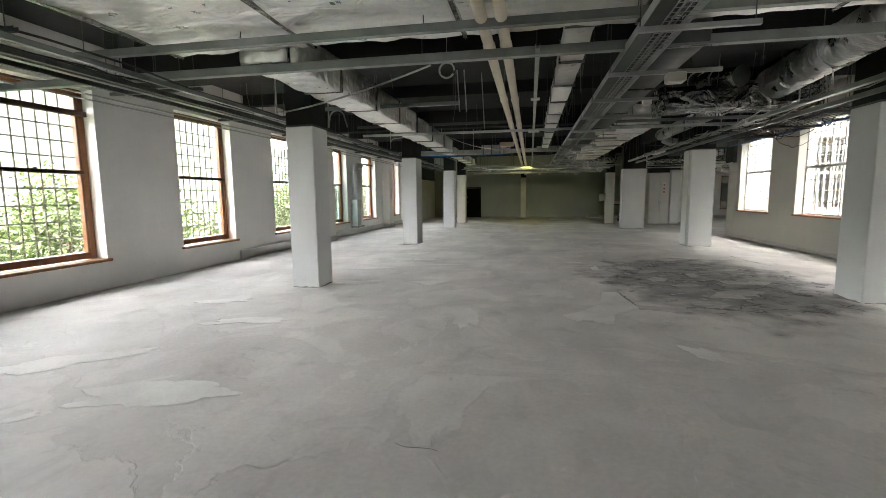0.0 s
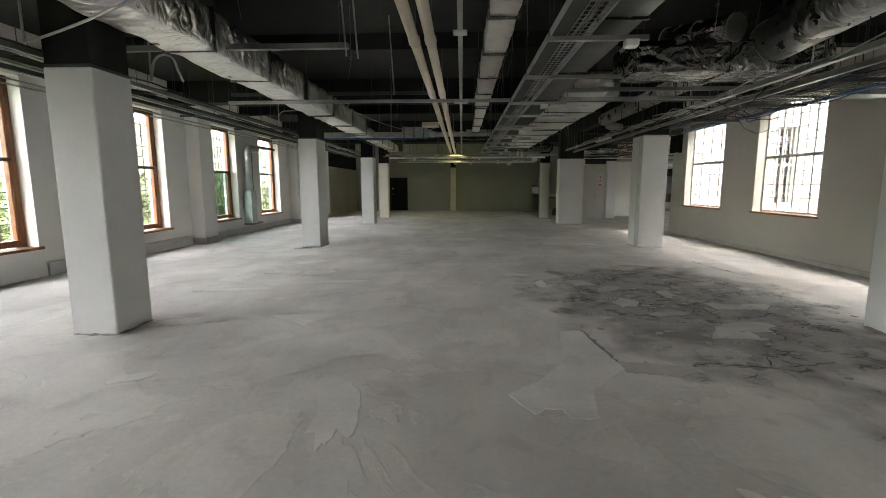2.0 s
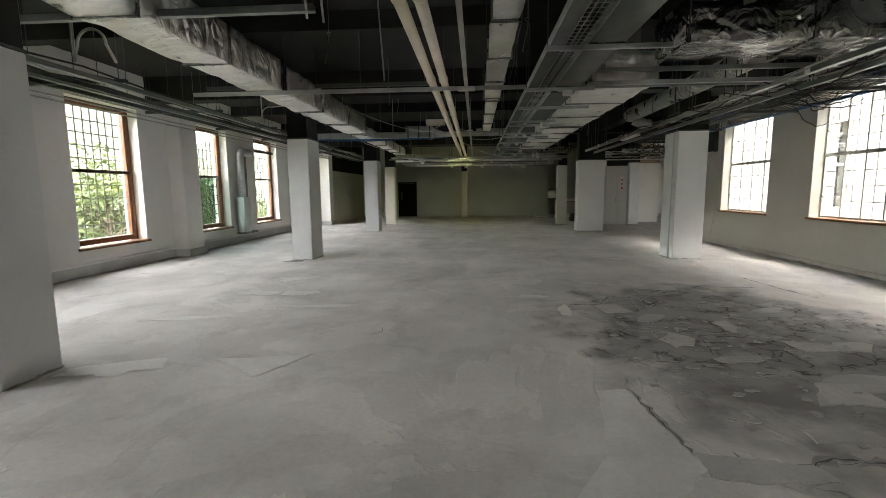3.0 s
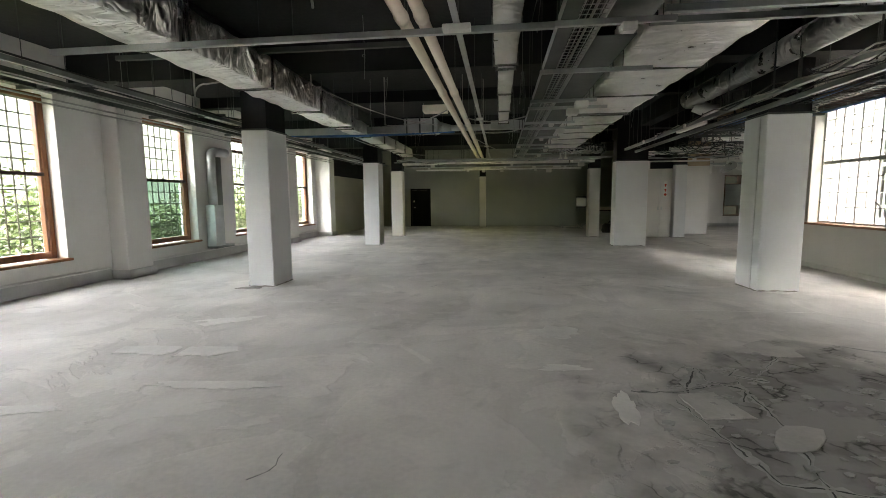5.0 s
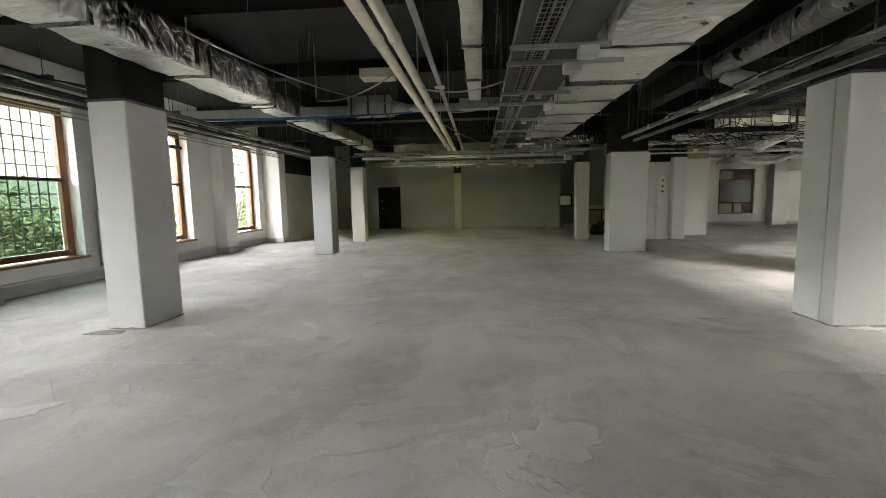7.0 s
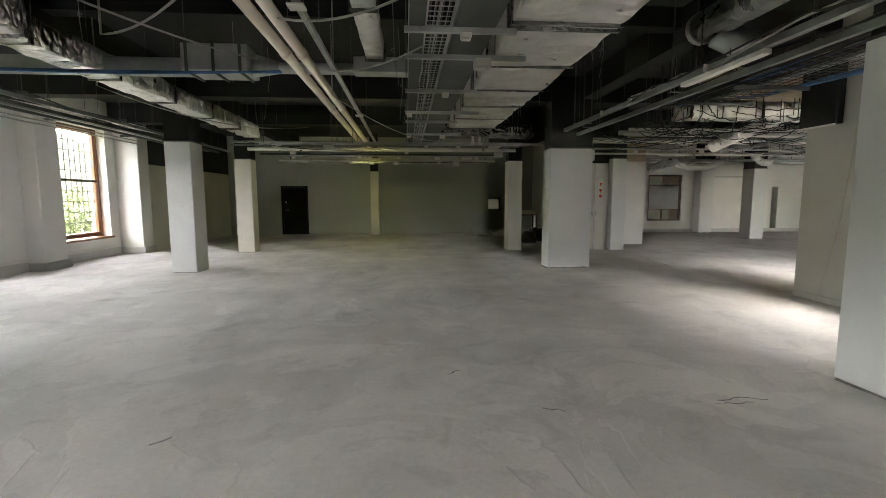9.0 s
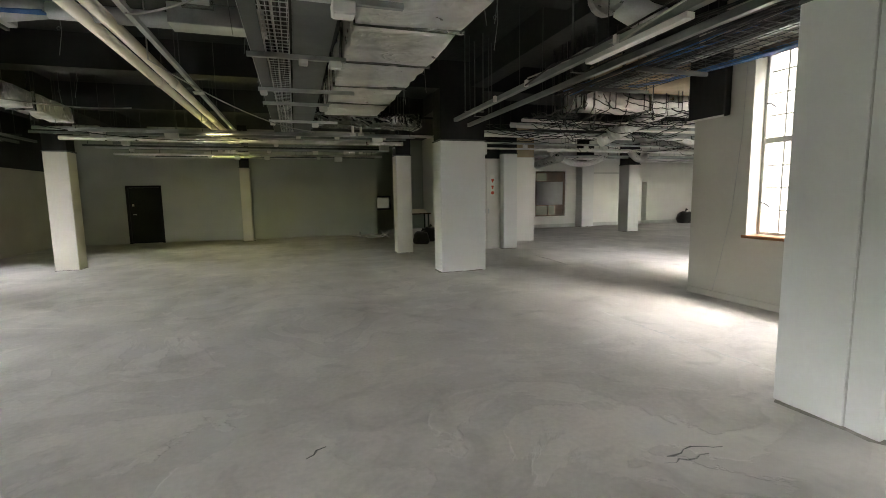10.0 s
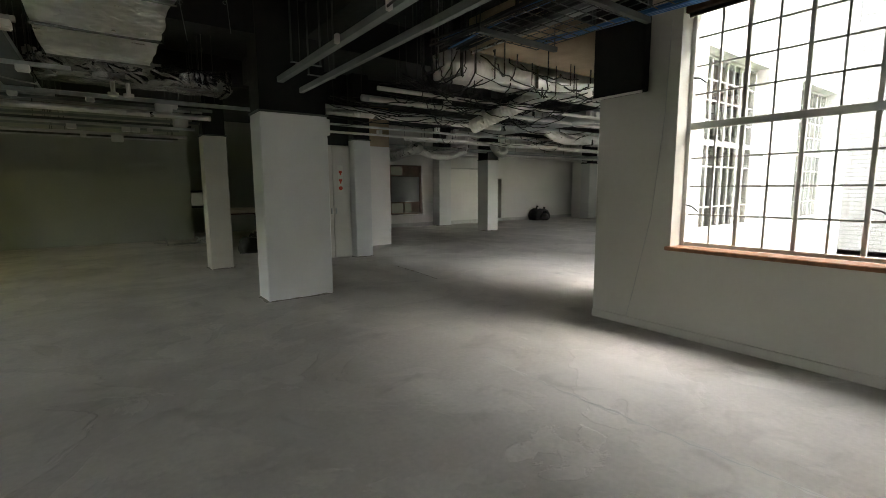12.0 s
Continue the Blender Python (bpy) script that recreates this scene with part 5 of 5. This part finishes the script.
flex([(7.6, 19.0, 2.95), (7.4, 19.6, 2.75), (7.2, 20.0, 2.6), (7.1, 20.25, 2.5)], 0.12, "short ribbed foil hose hanging down")
flex(sag((9.0, 25.2, 2.75), (11.2, 25.4, 2.72), 0.3, 10), 0.1, "ribbed foil hose sagging between pipes")
flex([(8.9, 26.4, 2.8), (8.95, 26.6, 2.6), (9.0, 26.7, 2.4)], 0.1, "short ribbed foil hose hanging down")
flex(sag((10.5, 21.8, 2.95), (13.0, 22.4, 2.9), 0.18, 8), 0.13, "ribbed foil hose sagging between pipes")
flex(sag((13.5, 20.5, 2.95), (17.0, 21.5, 2.9), 0.2, 8), 0.13, "ribbed foil hose sagging between pipes")
rng = random.Random(31)
for i in range(84):
    x0, y0 = (rng.uniform(4.8, 13), rng.uniform(18.2, 26.5)) if i % 2 else (rng.uniform(5.0, 9.0), rng.uniform(17.8, 21.5))
    a = rng.uniform(0, 6.28)
    n = rng.uniform(1.0, 3.2)
    x1, y1 = min(21, max(4.9, x0 + n * math.cos(a))), min(28, max(17.8, y0 + n * 0.7 * math.sin(a)))
    if 8.0 < x0 < 8.6 and y0 > 25 or x1 < 8.6 and y1 > 23.4 or x0 < 8.6 and y0 > 23.4:
        continue
    b = thing("loose_cable", (x0, y0, 2.8), "tangled black cable hanging in the side wing", "cable", "side wing cables")
    part("cable_run", tube([(x0, y0, SLAB)] + sag((x0, y0, rng.uniform(2.74, 2.86)), (x1, y1, rng.uniform(2.74, 2.86)), rng.uniform(0.02, 0.22), 16, 0.012, rng), rng.uniform(0.005, 0.009), 5), CABLE, b, smooth=True)
for i in range(14):
    x0, (y0, zt) = rng.uniform(5.4, 14), rng.choice(((19.55, 2.76), (20.15, 2.74), (22.9, 2.76), (23.4, 2.68)))
    b = thing("junction_box", (x0, y0, 2.8), "small white box clipped to a service pipe", "junction box", "wing junction boxes")
    part("body", box(x0 - 0.05, x0 + 0.05, y0 - 0.05, y0 + 0.05, zt + 0.02, zt + 0.11, 0.006), PLASTIC, b)

foil_duct("air_duct", "crumpled foil branch duct in the side wing", [(12.2, 17.5, 22.6, 23.0, 2.74, 2.98)], FOIL, 0.1, 0.03, 1.1)
foil_duct("air_duct", "crumpled foil branch duct in the side wing", [(9.2, 12.0, 20.9, 21.2, 2.9, 3.1)], FOIL, 0.1, 0.03, 1.1)
round_duct([(9.6, 19.6, 2.82), (9.6, 23.0, 2.86)], 0.13, STEEL, "open-ended round steel duct in the side wing", 0.6)
round_duct([(8.9, 24.6, 2.58), (10.4, 28.6, 2.62)], 0.14, LAGGING, "round foil duct over the internal window", 1.2)
flex(sag((11.2, 24.2, 2.72), (13.0, 25.6, 2.75), 0.16, 10), 0.11, "ribbed foil hose sagging between pipes")
rng = random.Random(63)
for i in range(30):
    x0, y0 = rng.uniform(5.2, 8.6), rng.uniform(17.7, 20.6)
    x1, y1 = x0 + rng.uniform(-0.9, 1.4), min(22.5, y0 + rng.uniform(-0.2, 1.6))
    b = thing("loose_cable", (x0, y0, 2.9), "black cable looping down below the tan boxed duct", "cable", "looped cables")
    part("cable_run", tube([(x0, y0, SLAB)] + sag((x0, y0, rng.uniform(2.8, 3.08)), (x1, max(17.7, y1), rng.uniform(2.74, 3.0)), rng.uniform(0.05, 0.3), 16, 0.02, rng), rng.uniform(0.006, 0.011), 5), CABLE, b, smooth=True)
for i in range(26):
    x0, (y0, zt) = rng.uniform(-2.6, 3.4), rng.choice(((22.2, 2.75), (23.15, 2.675), (24.9, 2.69), (26.0, 2.63)))
    s = rng.choice((0.035, 0.05, 0.05, 0.075))
    b = thing("junction_box", (x0, y0, zt), "small white box clipped under a pipe in the dim end", "junction box", "dim end junction boxes")
    part("body", box(x0 - s * 1.4, x0 + s * 1.4, y0 - s, y0 + s, zt - 2 * s * 0.8, zt, 0.006), PLASTIC, b)
    part("lid", box(x0 - s * 1.2, x0 + s * 1.2, y0 - s * 0.85, y0 + s * 0.85, zt - 2 * s * 0.8 - 0.008, zt - 2 * s * 0.8, 0.003), PLASTIC, b)

# duct riser on the window wall
r = thing("duct_riser", (-6.7, 17.4, 0.3), "galvanised round duct riser with elbow on the wall", "duct")
part("pipe_body", tube([(-6.72, 17.08, 1.35), (-6.72, 17.08, 2.5)] + arc((-6.72, 17.26, 2.5), 0.18, 180, 90, (0, 1, 0), (0, 0, 1), 8) + [(-6.72, 17.72, 2.68)], 0.11, 14), STEEL, r, smooth=True)
part("lower_box", box(-6.86, -6.6, 16.95, 17.32, 0.32, 1.35, 0.01), STEEL, r)
part("back_plate", box(-6.899, -6.87, 17.36, 17.74, 0.5, 2.58, 0.005), STRUT, r)
part("wire_ring", tube(arc((-6.84, 17.52, 0.85), 0.17, 0, 350, (0, 1, 0), (0, 0, 1), 18), 0.006, 5), GREYCABLE, r)
part("support_bracket", box(-6.9, -6.6, 17.0, 17.72, 0.26, 0.32, 0.005), STRUT, r)

# thin hanger wires left over from the old suspended ceiling
rng = random.Random(52)
for i in range(46):
    x = rng.choice((-5.6, -2.3, -1.5, 0.75, 0.8, 2.8, 3.1, 3.4, 5.4)) + rng.uniform(-0.08, 0.08)
    y, z = rng.uniform(5.5, 22.5), rng.uniform(2.85, 3.3)
    b = thing("hanger_wire", (x, y, z), "thin left-over ceiling hanger wire", "wire", "hanger wires")
    part("wire", tube([(x, y, SLAB), (x + rng.uniform(-0.03, 0.03), y, z + 0.3), (x + rng.uniform(-0.05, 0.05), y + rng.uniform(-0.04, 0.04), z)], 0.004, 5), STRUT, b)
    part("hook", tube(arc((x, y, z + 0.32), 0.02, 0, 300, (1, 0, 0), (0, 0, 1), 6), 0.003, 4), STRUT, b)

# ---- junk and litter ----
def bag(at, r, seed, label):
    rng = random.Random(seed)
    bm = bmesh.new()
    bmesh.ops.create_icosphere(bm, subdivisions=3, radius=1)
    for v in bm.verts:
        p = v.co.copy()
        k = 1 + 0.25 * noise.noise(p * 1.7 + Vector((seed, 0, 0))) + 0.12 * noise.noise(p * 5 + Vector((0, seed, 0)))
        v.co = Vector((p.x * r * k, p.y * r * 0.9 * k, max(-0.55, p.z * k) * r + 0.55 * r))
    top = thing("rubbish_bag", at, label, "bag", "rubbish bags")
    bmesh.ops.translate(bm, verts=bm.verts, vec=at)
    part("sack", bm, BAG, top, smooth=True)
    part("knot", tube([(at[0], at[1], at[2] + r * 1.3), (at[0] + 0.03, at[1], at[2] + r * 1.6), (at[0] + 0.08, at[1], at[2] + r * 1.75)], [0.05, 0.025, 0.06], 7), BAG, top, "tied neck of the bag")


bag((18.85, 29.5, 0), 0.37, 2, "full dark rubbish bag slumped against the end wall")
bag((19.35, 29.5, 0), 0.33, 7, "full dark rubbish bag slumped against the end wall")
bag((19.1, 29.2, 0), 0.22, 5, "small dark rubbish bag on the floor")
bag((4.85, 25.9, 0), 0.26, 9, "dark rubbish bag in the unlit recess")
bag((5.3, 26.6, 0), 0.3, 12, "dark rubbish bag in the unlit recess")

b = thing("work_bench", (5.0, 27.6, 0), "old bench with pale boards stacked on top", "bench")
for x in (4.55, 5.5):
    for y in (27.4, 27.9):
        part("leg", box(x, x + 0.05, y, y + 0.05, 0, 0.85, 0.005), DARKSTEEL, b)
part("bench_top", box(4.5, 5.6, 27.35, 28.0, 0.85, 0.89, 0.006), DARKTIMBER, b)
for i in range(4):
    p = thing("board", (5.0, 27.7, 0.9 + 0.035 * i), "pale timber board stacked on the bench", "board", "stacked boards")
    part("plank", box(4.4 + 0.05 * i, 5.5 - 0.03 * i, 27.4 + 0.03 * i, 27.8 + 0.02 * i, 0.89 + 0.035 * i, 0.92 + 0.035 * i, 0.003), PIPE, p)
rng = random.Random(4)
for i in range(7):
    x, y = rng.uniform(3.3, 4.4), rng.uniform(28.6, 29.6)
    s = thing("scrap_pipe", (x, y, 0.03), "dusty length of scrap pipe on the floor", "pipe", "scrap pipes")
    a = rng.uniform(0, 3)
    part("pipe_body", tube([(x, y, 0.025 + 0.0 * i), (x + 0.6 * math.cos(a), y + 0.3 * math.sin(a), 0.025 + rng.choice((0, 0.18)))], 0.025, 8), GREYCABLE, s, smooth=True)

# ---- floor litter, flakes and cracks ----
def flake(cx, cy, rx, ry, turn, seed, thick=0.005, mat=None, n=44, name="screed_flake", label="thin pale flake of loose floor screed"):
    rng = random.Random(seed)
    outline = []
    for i in range(n):
        a = 2 * math.pi * i / n
        k = 1 + 0.6 * noise.noise(Vector((math.cos(a) * 1.6 + seed, math.sin(a) * 1.6, seed * 0.7))) + 0.22 * noise.noise(Vector((math.cos(a) * 4 + seed, math.sin(a) * 4, 3))) + 0.12 * noise.noise(Vector((math.cos(a) * 9, math.sin(a) * 9, seed))) + (rng.uniform(-0.35, 0.3) if n < 20 else rng.uniform(-0.02, 0.02))
        outline.append(Vector((math.cos(a) * rx * k, math.sin(a) * ry * k, 0)))
    rot = Matrix.Rotation(radians(turn), 4, "Z")
    bm = bmesh.new()
    low = [bm.verts.new(rot @ (p * 1.02) + Vector((cx, cy, 0.0005))) for p in outline]
    top = [bm.verts.new(rot @ p + Vector((cx, cy, thick))) for p in outline]
    mid = bm.verts.new((cx, cy, thick))
    for i in range(n):
        j = (i + 1) % n
        bm.faces.new((low[i], low[j], top[j], top[i]))
        bm.faces.new((top[i], top[j], mid))
    return solo(name, bm, mat or PATCH, label, "floor flake", "loose floor flakes")


for i, f in enumerate(((-2.9, 7.42, 0.4, 0.15, 20), (-2.53, 5.92, 0.16, 0.07, 30),
                       (-2.9, 11.5, 0.34, 0.1, 22), (1.02, 11.35, 0.22, 0.22, 40), (0.95, 10.25, 0.2, 0.07, 0), (1.3, 9.52, 0.07, 0.2, -8),
                       (-2.85, 2.9, 0.55, 0.22, 18), (-3.45, 2.4, 0.12, 0.05, 60), (-0.8, 5.5, 0.14, 0.5, 10), (1.62, 4.5, 0.12, 0.22, 30), (-4.3, 3.3, 0.6, 0.2, 40), (-3.4, 4.9, 0.5, 0.12, 15),
                       (-4.4, 5.8, 0.35, 0.14, 25), (-1.9, 9.6, 0.55, 0.08, 4), (2.95, 10.95, 0.3, 0.2, 10), (3.6, 11.1, 0.25, 0.12, -20), (2.75, 7.15, 0.2, 0.1, 40), (2.5, 7.9, 0.22, 0.1, 10), (3.4, 8.9, 0.18, 0.1, 60), (2.2, 9.2, 0.2, 0.12, 30), (3.8, 9.6, 0.2, 0.09, 15), (1.9, 7.0, 0.12, 0.2, 30), (3.1, 7.4, 0.3, 0.16, 10), (2.2, 8.4, 0.22, 0.14, 70), (3.0, 9.9, 0.3, 0.12, 5), (3.7, 8.3, 0.25, 0.14, 30), (2.9, 8.9, 0.2, 0.1, 80), (3.3, 6.6, 0.3, 0.14, 15), (2.45, 6.6, 0.25, 0.1, -10), (-3.2, 9.0, 0.5, 0.08, 12))):
    if f[0] < 1.85 or i % 3:
        flake(f[0], f[1], f[2], f[3], f[4], i + 1, 0.004 if f[0] < 1.85 else 0.006, PATCH if f[0] < 1.85 else PLATE, 44 if f[0] < 1.85 else 11)
flake(-3.72, 13.44, 0.22, 0.1, 8, 61, 0.008, DIRT, 9, "screed_flake", "grey scrap slab beside a column foot")
flake(4.62, 13.72, 0.2, 0.07, 0, 62, 0.008, PATCH, 9, "screed_flake", "pale scrap slab beside a column foot")


def crack_line(pts, width, seed, label="open dark crack in the floor screed"):
    """An open crack: a jagged dark groove between two slightly raised lips."""
    rng = random.Random(seed)
    fine = []
    for a, b in zip(pts, pts[1:]):
        a, b = Vector((*a, 0)), Vector((*b, 0))
        n = max(3, int((b - a).length / 0.05))
        for i in range(n):
            fine.append(a.lerp(b, i / n) + Vector((rng.uniform(-1, 1), rng.uniform(-1, 1), 0)) * 0.014)
    bm = bmesh.new()
    rows = []
    for i, p in enumerate(fine):
        d = (fine[min(i + 1, len(fine) - 1)] - fine[max(i - 1, 0)]).normalized()
        s = Vector((-d.y, d.x, 0))
        w = width * (0.25 + 1.1 * rng.random() ** 2) * (0.3 + 0.7 * math.sin(math.pi * (i + 0.5) / len(fine)))
        lift = rng.uniform(0.001, 0.004)
        rows.append([bm.verts.new(p + s * w * 2.4 + Vector((0, 0, 0.0006))), bm.verts.new(p + s * w + Vector((0, 0, lift))), bm.verts.new(p + s * w * 0.4 + Vector((0, 0, 0.001))), bm.verts.new(p - s * w * 0.4 + Vector((0, 0, 0.001))), bm.verts.new(p - s * w + Vector((0, 0, lift * 0.6))), bm.verts.new(p - s * w * 2.4 + Vector((0, 0, 0.0006)))])
    for a, b in zip(rows, rows[1:]):
        for k in range(5):
            f = bm.faces.new((a[k], b[k], b[k + 1], a[k + 1]))
            f.material_index = 1 if k == 2 else 0
    ob = solo("floor_crack", bm, SHARD, label, "crack", "floor cracks")
    ob.data.materials.append(CABLE)
    return ob


def slab_patch(outline, thick, seed, label, mat=None):
    """A thin lifted layer of screed with a ragged edge."""
    rng = random.Random(seed)
    edge = []
    for a, b in zip(outline, outline[1:] + outline[:1]):
        a, b = Vector((*a, 0)), Vector((*b, 0))
        n = max(2, int((b - a).length / 0.035))
        for i in range(n):
            edge.append(a.lerp(b, i / n) + Vector((rng.uniform(-1, 1), rng.uniform(-1, 1), 0)) * 0.009)
    bm = bmesh.new()
    low = [bm.verts.new(p + Vector((0, 0, 0.0004))) for p in edge]
    top = [bm.verts.new(p + Vector((0, 0, thick * rng.uniform(0.85, 1.1)))) for p in edge]
    n = len(edge)
    for i in range(n):
        bm.faces.new((low[i], low[(i + 1) % n], top[(i + 1) % n], top[i]))
    bmesh.ops.triangulate(bm, faces=[bm.faces.new(top)])
    return solo("screed_patch", bm, mat or PLATE, label, "floor flake", "loose floor flakes")


slab_patch([(1.3, 7.23), (1.35, 6.73), (1.41, 6.23), (1.22, 6.02), (1.04, 5.81), (0.97, 5.4), (0.78, 5.4), (0.76, 5.52), (0.65, 5.52), (0.56, 5.45), (0.41, 5.72), (0.66, 5.95), (0.9, 6.3), (1.02, 6.8), (1.08, 7.18)], 0.006, 41, "pale lifted screed patch with a ragged edge", PATCH)
slab_patch([(-3.35, 10.42), (-3.0, 10.47), (-2.75, 10.46), (-2.72, 10.3), (-2.8, 10.19), (-3.1, 10.22), (-3.32, 10.2)], 0.005, 48, "thin pale screed sheet lying on the floor", PATCH)
slab_patch([(-2.68, 10.46), (-2.4, 10.5), (-2.2, 10.51), (-2.12, 10.4), (-2.3, 10.22), (-2.5, 10.24), (-2.66, 10.18)], 0.005, 49, "thin pale screed sheet lying on the floor", PATCH)
slab_patch([(-3.15, 11.27), (-2.95, 11.45), (-2.67, 11.6), (-2.6, 11.5), (-2.85, 11.33), (-3.0, 11.18)], 0.004, 50, "thin pale screed sheet lying on the floor", PATCH)
slab_patch([(-2.18, 7.7), (-1.9, 7.72), (-1.33, 7.86), (-1.45, 7.6), (-1.62, 7.31), (-1.85, 7.5)], 0.005, 52, "thin pale screed sheet lying on the floor", PATCH)
slab_patch([(2.77, 7.42), (2.62, 7.07), (3.02, 7.0), (3.05, 7.38)], 0.007, 42, "broken pale screed plate among the cracks")
slab_patch([(1.42, 6.4), (1.62, 6.36), (2.0, 6.3), (2.04, 6.16), (1.6, 6.12), (1.4, 6.16)], 0.005, 45, "broken pale screed plate among the cracks")
slab_patch([(1.72, 9.78), (2.0, 9.85), (2.1, 9.45), (1.76, 9.4)], 0.006, 46, "broken pale screed plate among the cracks")
slab_patch([(3.16, 8.42), (3.19, 8.12), (3.5, 8.15), (3.48, 8.36)], 0.006, 47, "broken pale screed plate among the cracks")

CRACKS = [[(1.325, 7.25), (1.375, 6.73), (1.43, 6.23)], [(1.64, 6.42), (1.62, 6.21)], [(2.1, 6.3), (2.46, 6.4)], [(3.04, 7.38), (3.0, 6.96)], [(1.39, 9.81), (1.73, 9.82), (2.33, 10.12)], [(2.28, 10.11), (2.2, 9.3), (1.99, 8.46)],
          [(1.68, 9.69), (1.85, 8.72), (2.46, 8.62), (2.85, 8.66)], [(2.47, 8.65), (2.33, 8.02), (2.38, 7.79)], [(3.1, 9.86), (3.45, 9.74)], [(3.65, 11.12), (3.9, 10.95), (4.48, 10.96)], [(4.63, 11.74), (4.68, 10.96), (4.83, 10.23)],
          [(4.02, 9.08), (4.49, 9.2)], [(1.58, 7.85), (2.28, 7.75)], [(2.36, 7.51), (2.76, 7.64), (2.77, 7.37)], [(3.38, 7.5), (3.62, 7.4), (3.89, 7.52)], [(2.76, 6.57), (2.66, 6.34), (2.83, 6.29)], [(2.05, 10.35), (1.97, 10.15), (1.85, 9.94), (1.66, 9.92)], [(1.85, 9.94), (1.78, 9.71), (1.98, 9.67), (2.14, 9.65)], [(1.99, 9.95), (2.07, 10.04), (2.26, 9.93), (2.14, 9.65)], [(2.4, 10.38), (2.28, 10.22), (2.59, 10.08)], [(1.42, 6.3), (1.8, 6.2), (2.15, 6.38), (2.7, 6.3), (3.3, 6.45)]]
FINE_CRACKS = [[(1.7, 9.95), (2.05, 10.0), (2.1, 10.4)], [(2.4, 10.1), (3.1, 10.9)], [(3.1, 9.3), (3.6, 9.0), (4.2, 9.25)], [(2.6, 8.6), (3.3, 8.5), (3.7, 8.1)], [(3.3, 10.2), (3.7, 9.8), (4.4, 9.9)], [(-0.8, 2.52), (-0.46, 2.48)], [(1.78, 14.1), (1.97, 14.03)], [(-0.74, 13.82), (-0.6, 13.93)], [(3.03, 14.07), (3.38, 14.06)], [(-0.9, 8.46), (-0.83, 8.56), (-0.83, 8.77)], [(3.08, 14.11), (3.3, 14.15), (3.51, 14.09)], [(1.15, 14.76), (1.3, 14.9)]]
for i, c in enumerate(CRACKS):
    crack_line(c, 0.013 if i < 4 else 0.034 if i > 15 else 0.02, 100 + i)
for i, c in enumerate(FINE_CRACKS):
    crack_line(c, 0.009 if i < 5 else 0.005, 140 + i)

rng = random.Random(77)
bm = bmesh.new()
for i in range(290):
    a, r = rng.uniform(0, 6.28), math.sqrt(rng.random())
    cx, cy = 2.95 + 1.7 * r * math.cos(a), 8.5 + 2.4 * r * math.sin(a)
    if 4.3 < cx < 5.05 and 6.85 < cy < 7.6:
        continue
    s, n = rng.uniform(0.008, 0.04), rng.randint(4, 7)
    t0, h = rng.uniform(0, 6.28), rng.uniform(0.003, 0.009)
    tilt = rng.uniform(-0.1, 0.1)
    ring = [(cx + s * rng.uniform(0.6, 1.3) * math.cos(t0 + 6.28 * k / n) * 1.5, cy + s * rng.uniform(0.6, 1.3) * math.sin(t0 + 6.28 * k / n)) for k in range(n)]
    low = [bm.verts.new((x, y, 0.0005)) for x, y in ring]
    top = [bm.verts.new((x, y, h + tilt * (x - cx))) for x, y in ring]
    for k in range(n):
        bm.faces.new((low[k], low[(k + 1) % n], top[(k + 1) % n], top[k]))
    bm.faces.new(top)
solo("screed_rubble", bm, SHARD, "broken grey screed chips scattered over the cracked floor", "rubble", kind="stuff")

for i, c in enumerate(([(4.78, 17.3), (4.76, 16.4), (4.8, 15.5), (4.86, 14.6)], [(-3.3, 12.5), (-1.8, 12.53)], [(2.4, 12.47), (4.4, 12.46)])):
    j = crack_line(c, 0.02 if i == 0 else 0.006, 300 + i, "old filled joint line in the concrete floor")
    j.data.materials[0], j.data.materials[1] = PATCH, PLINTH
rust = crack_line([(6.66, 22.0), (6.6, 21.2), (6.52, 20.4)], 0.012, 340, "rusty brown line stain along the floor")
rust.data.materials[0], rust.data.materials[1] = DIRT, TIMBER
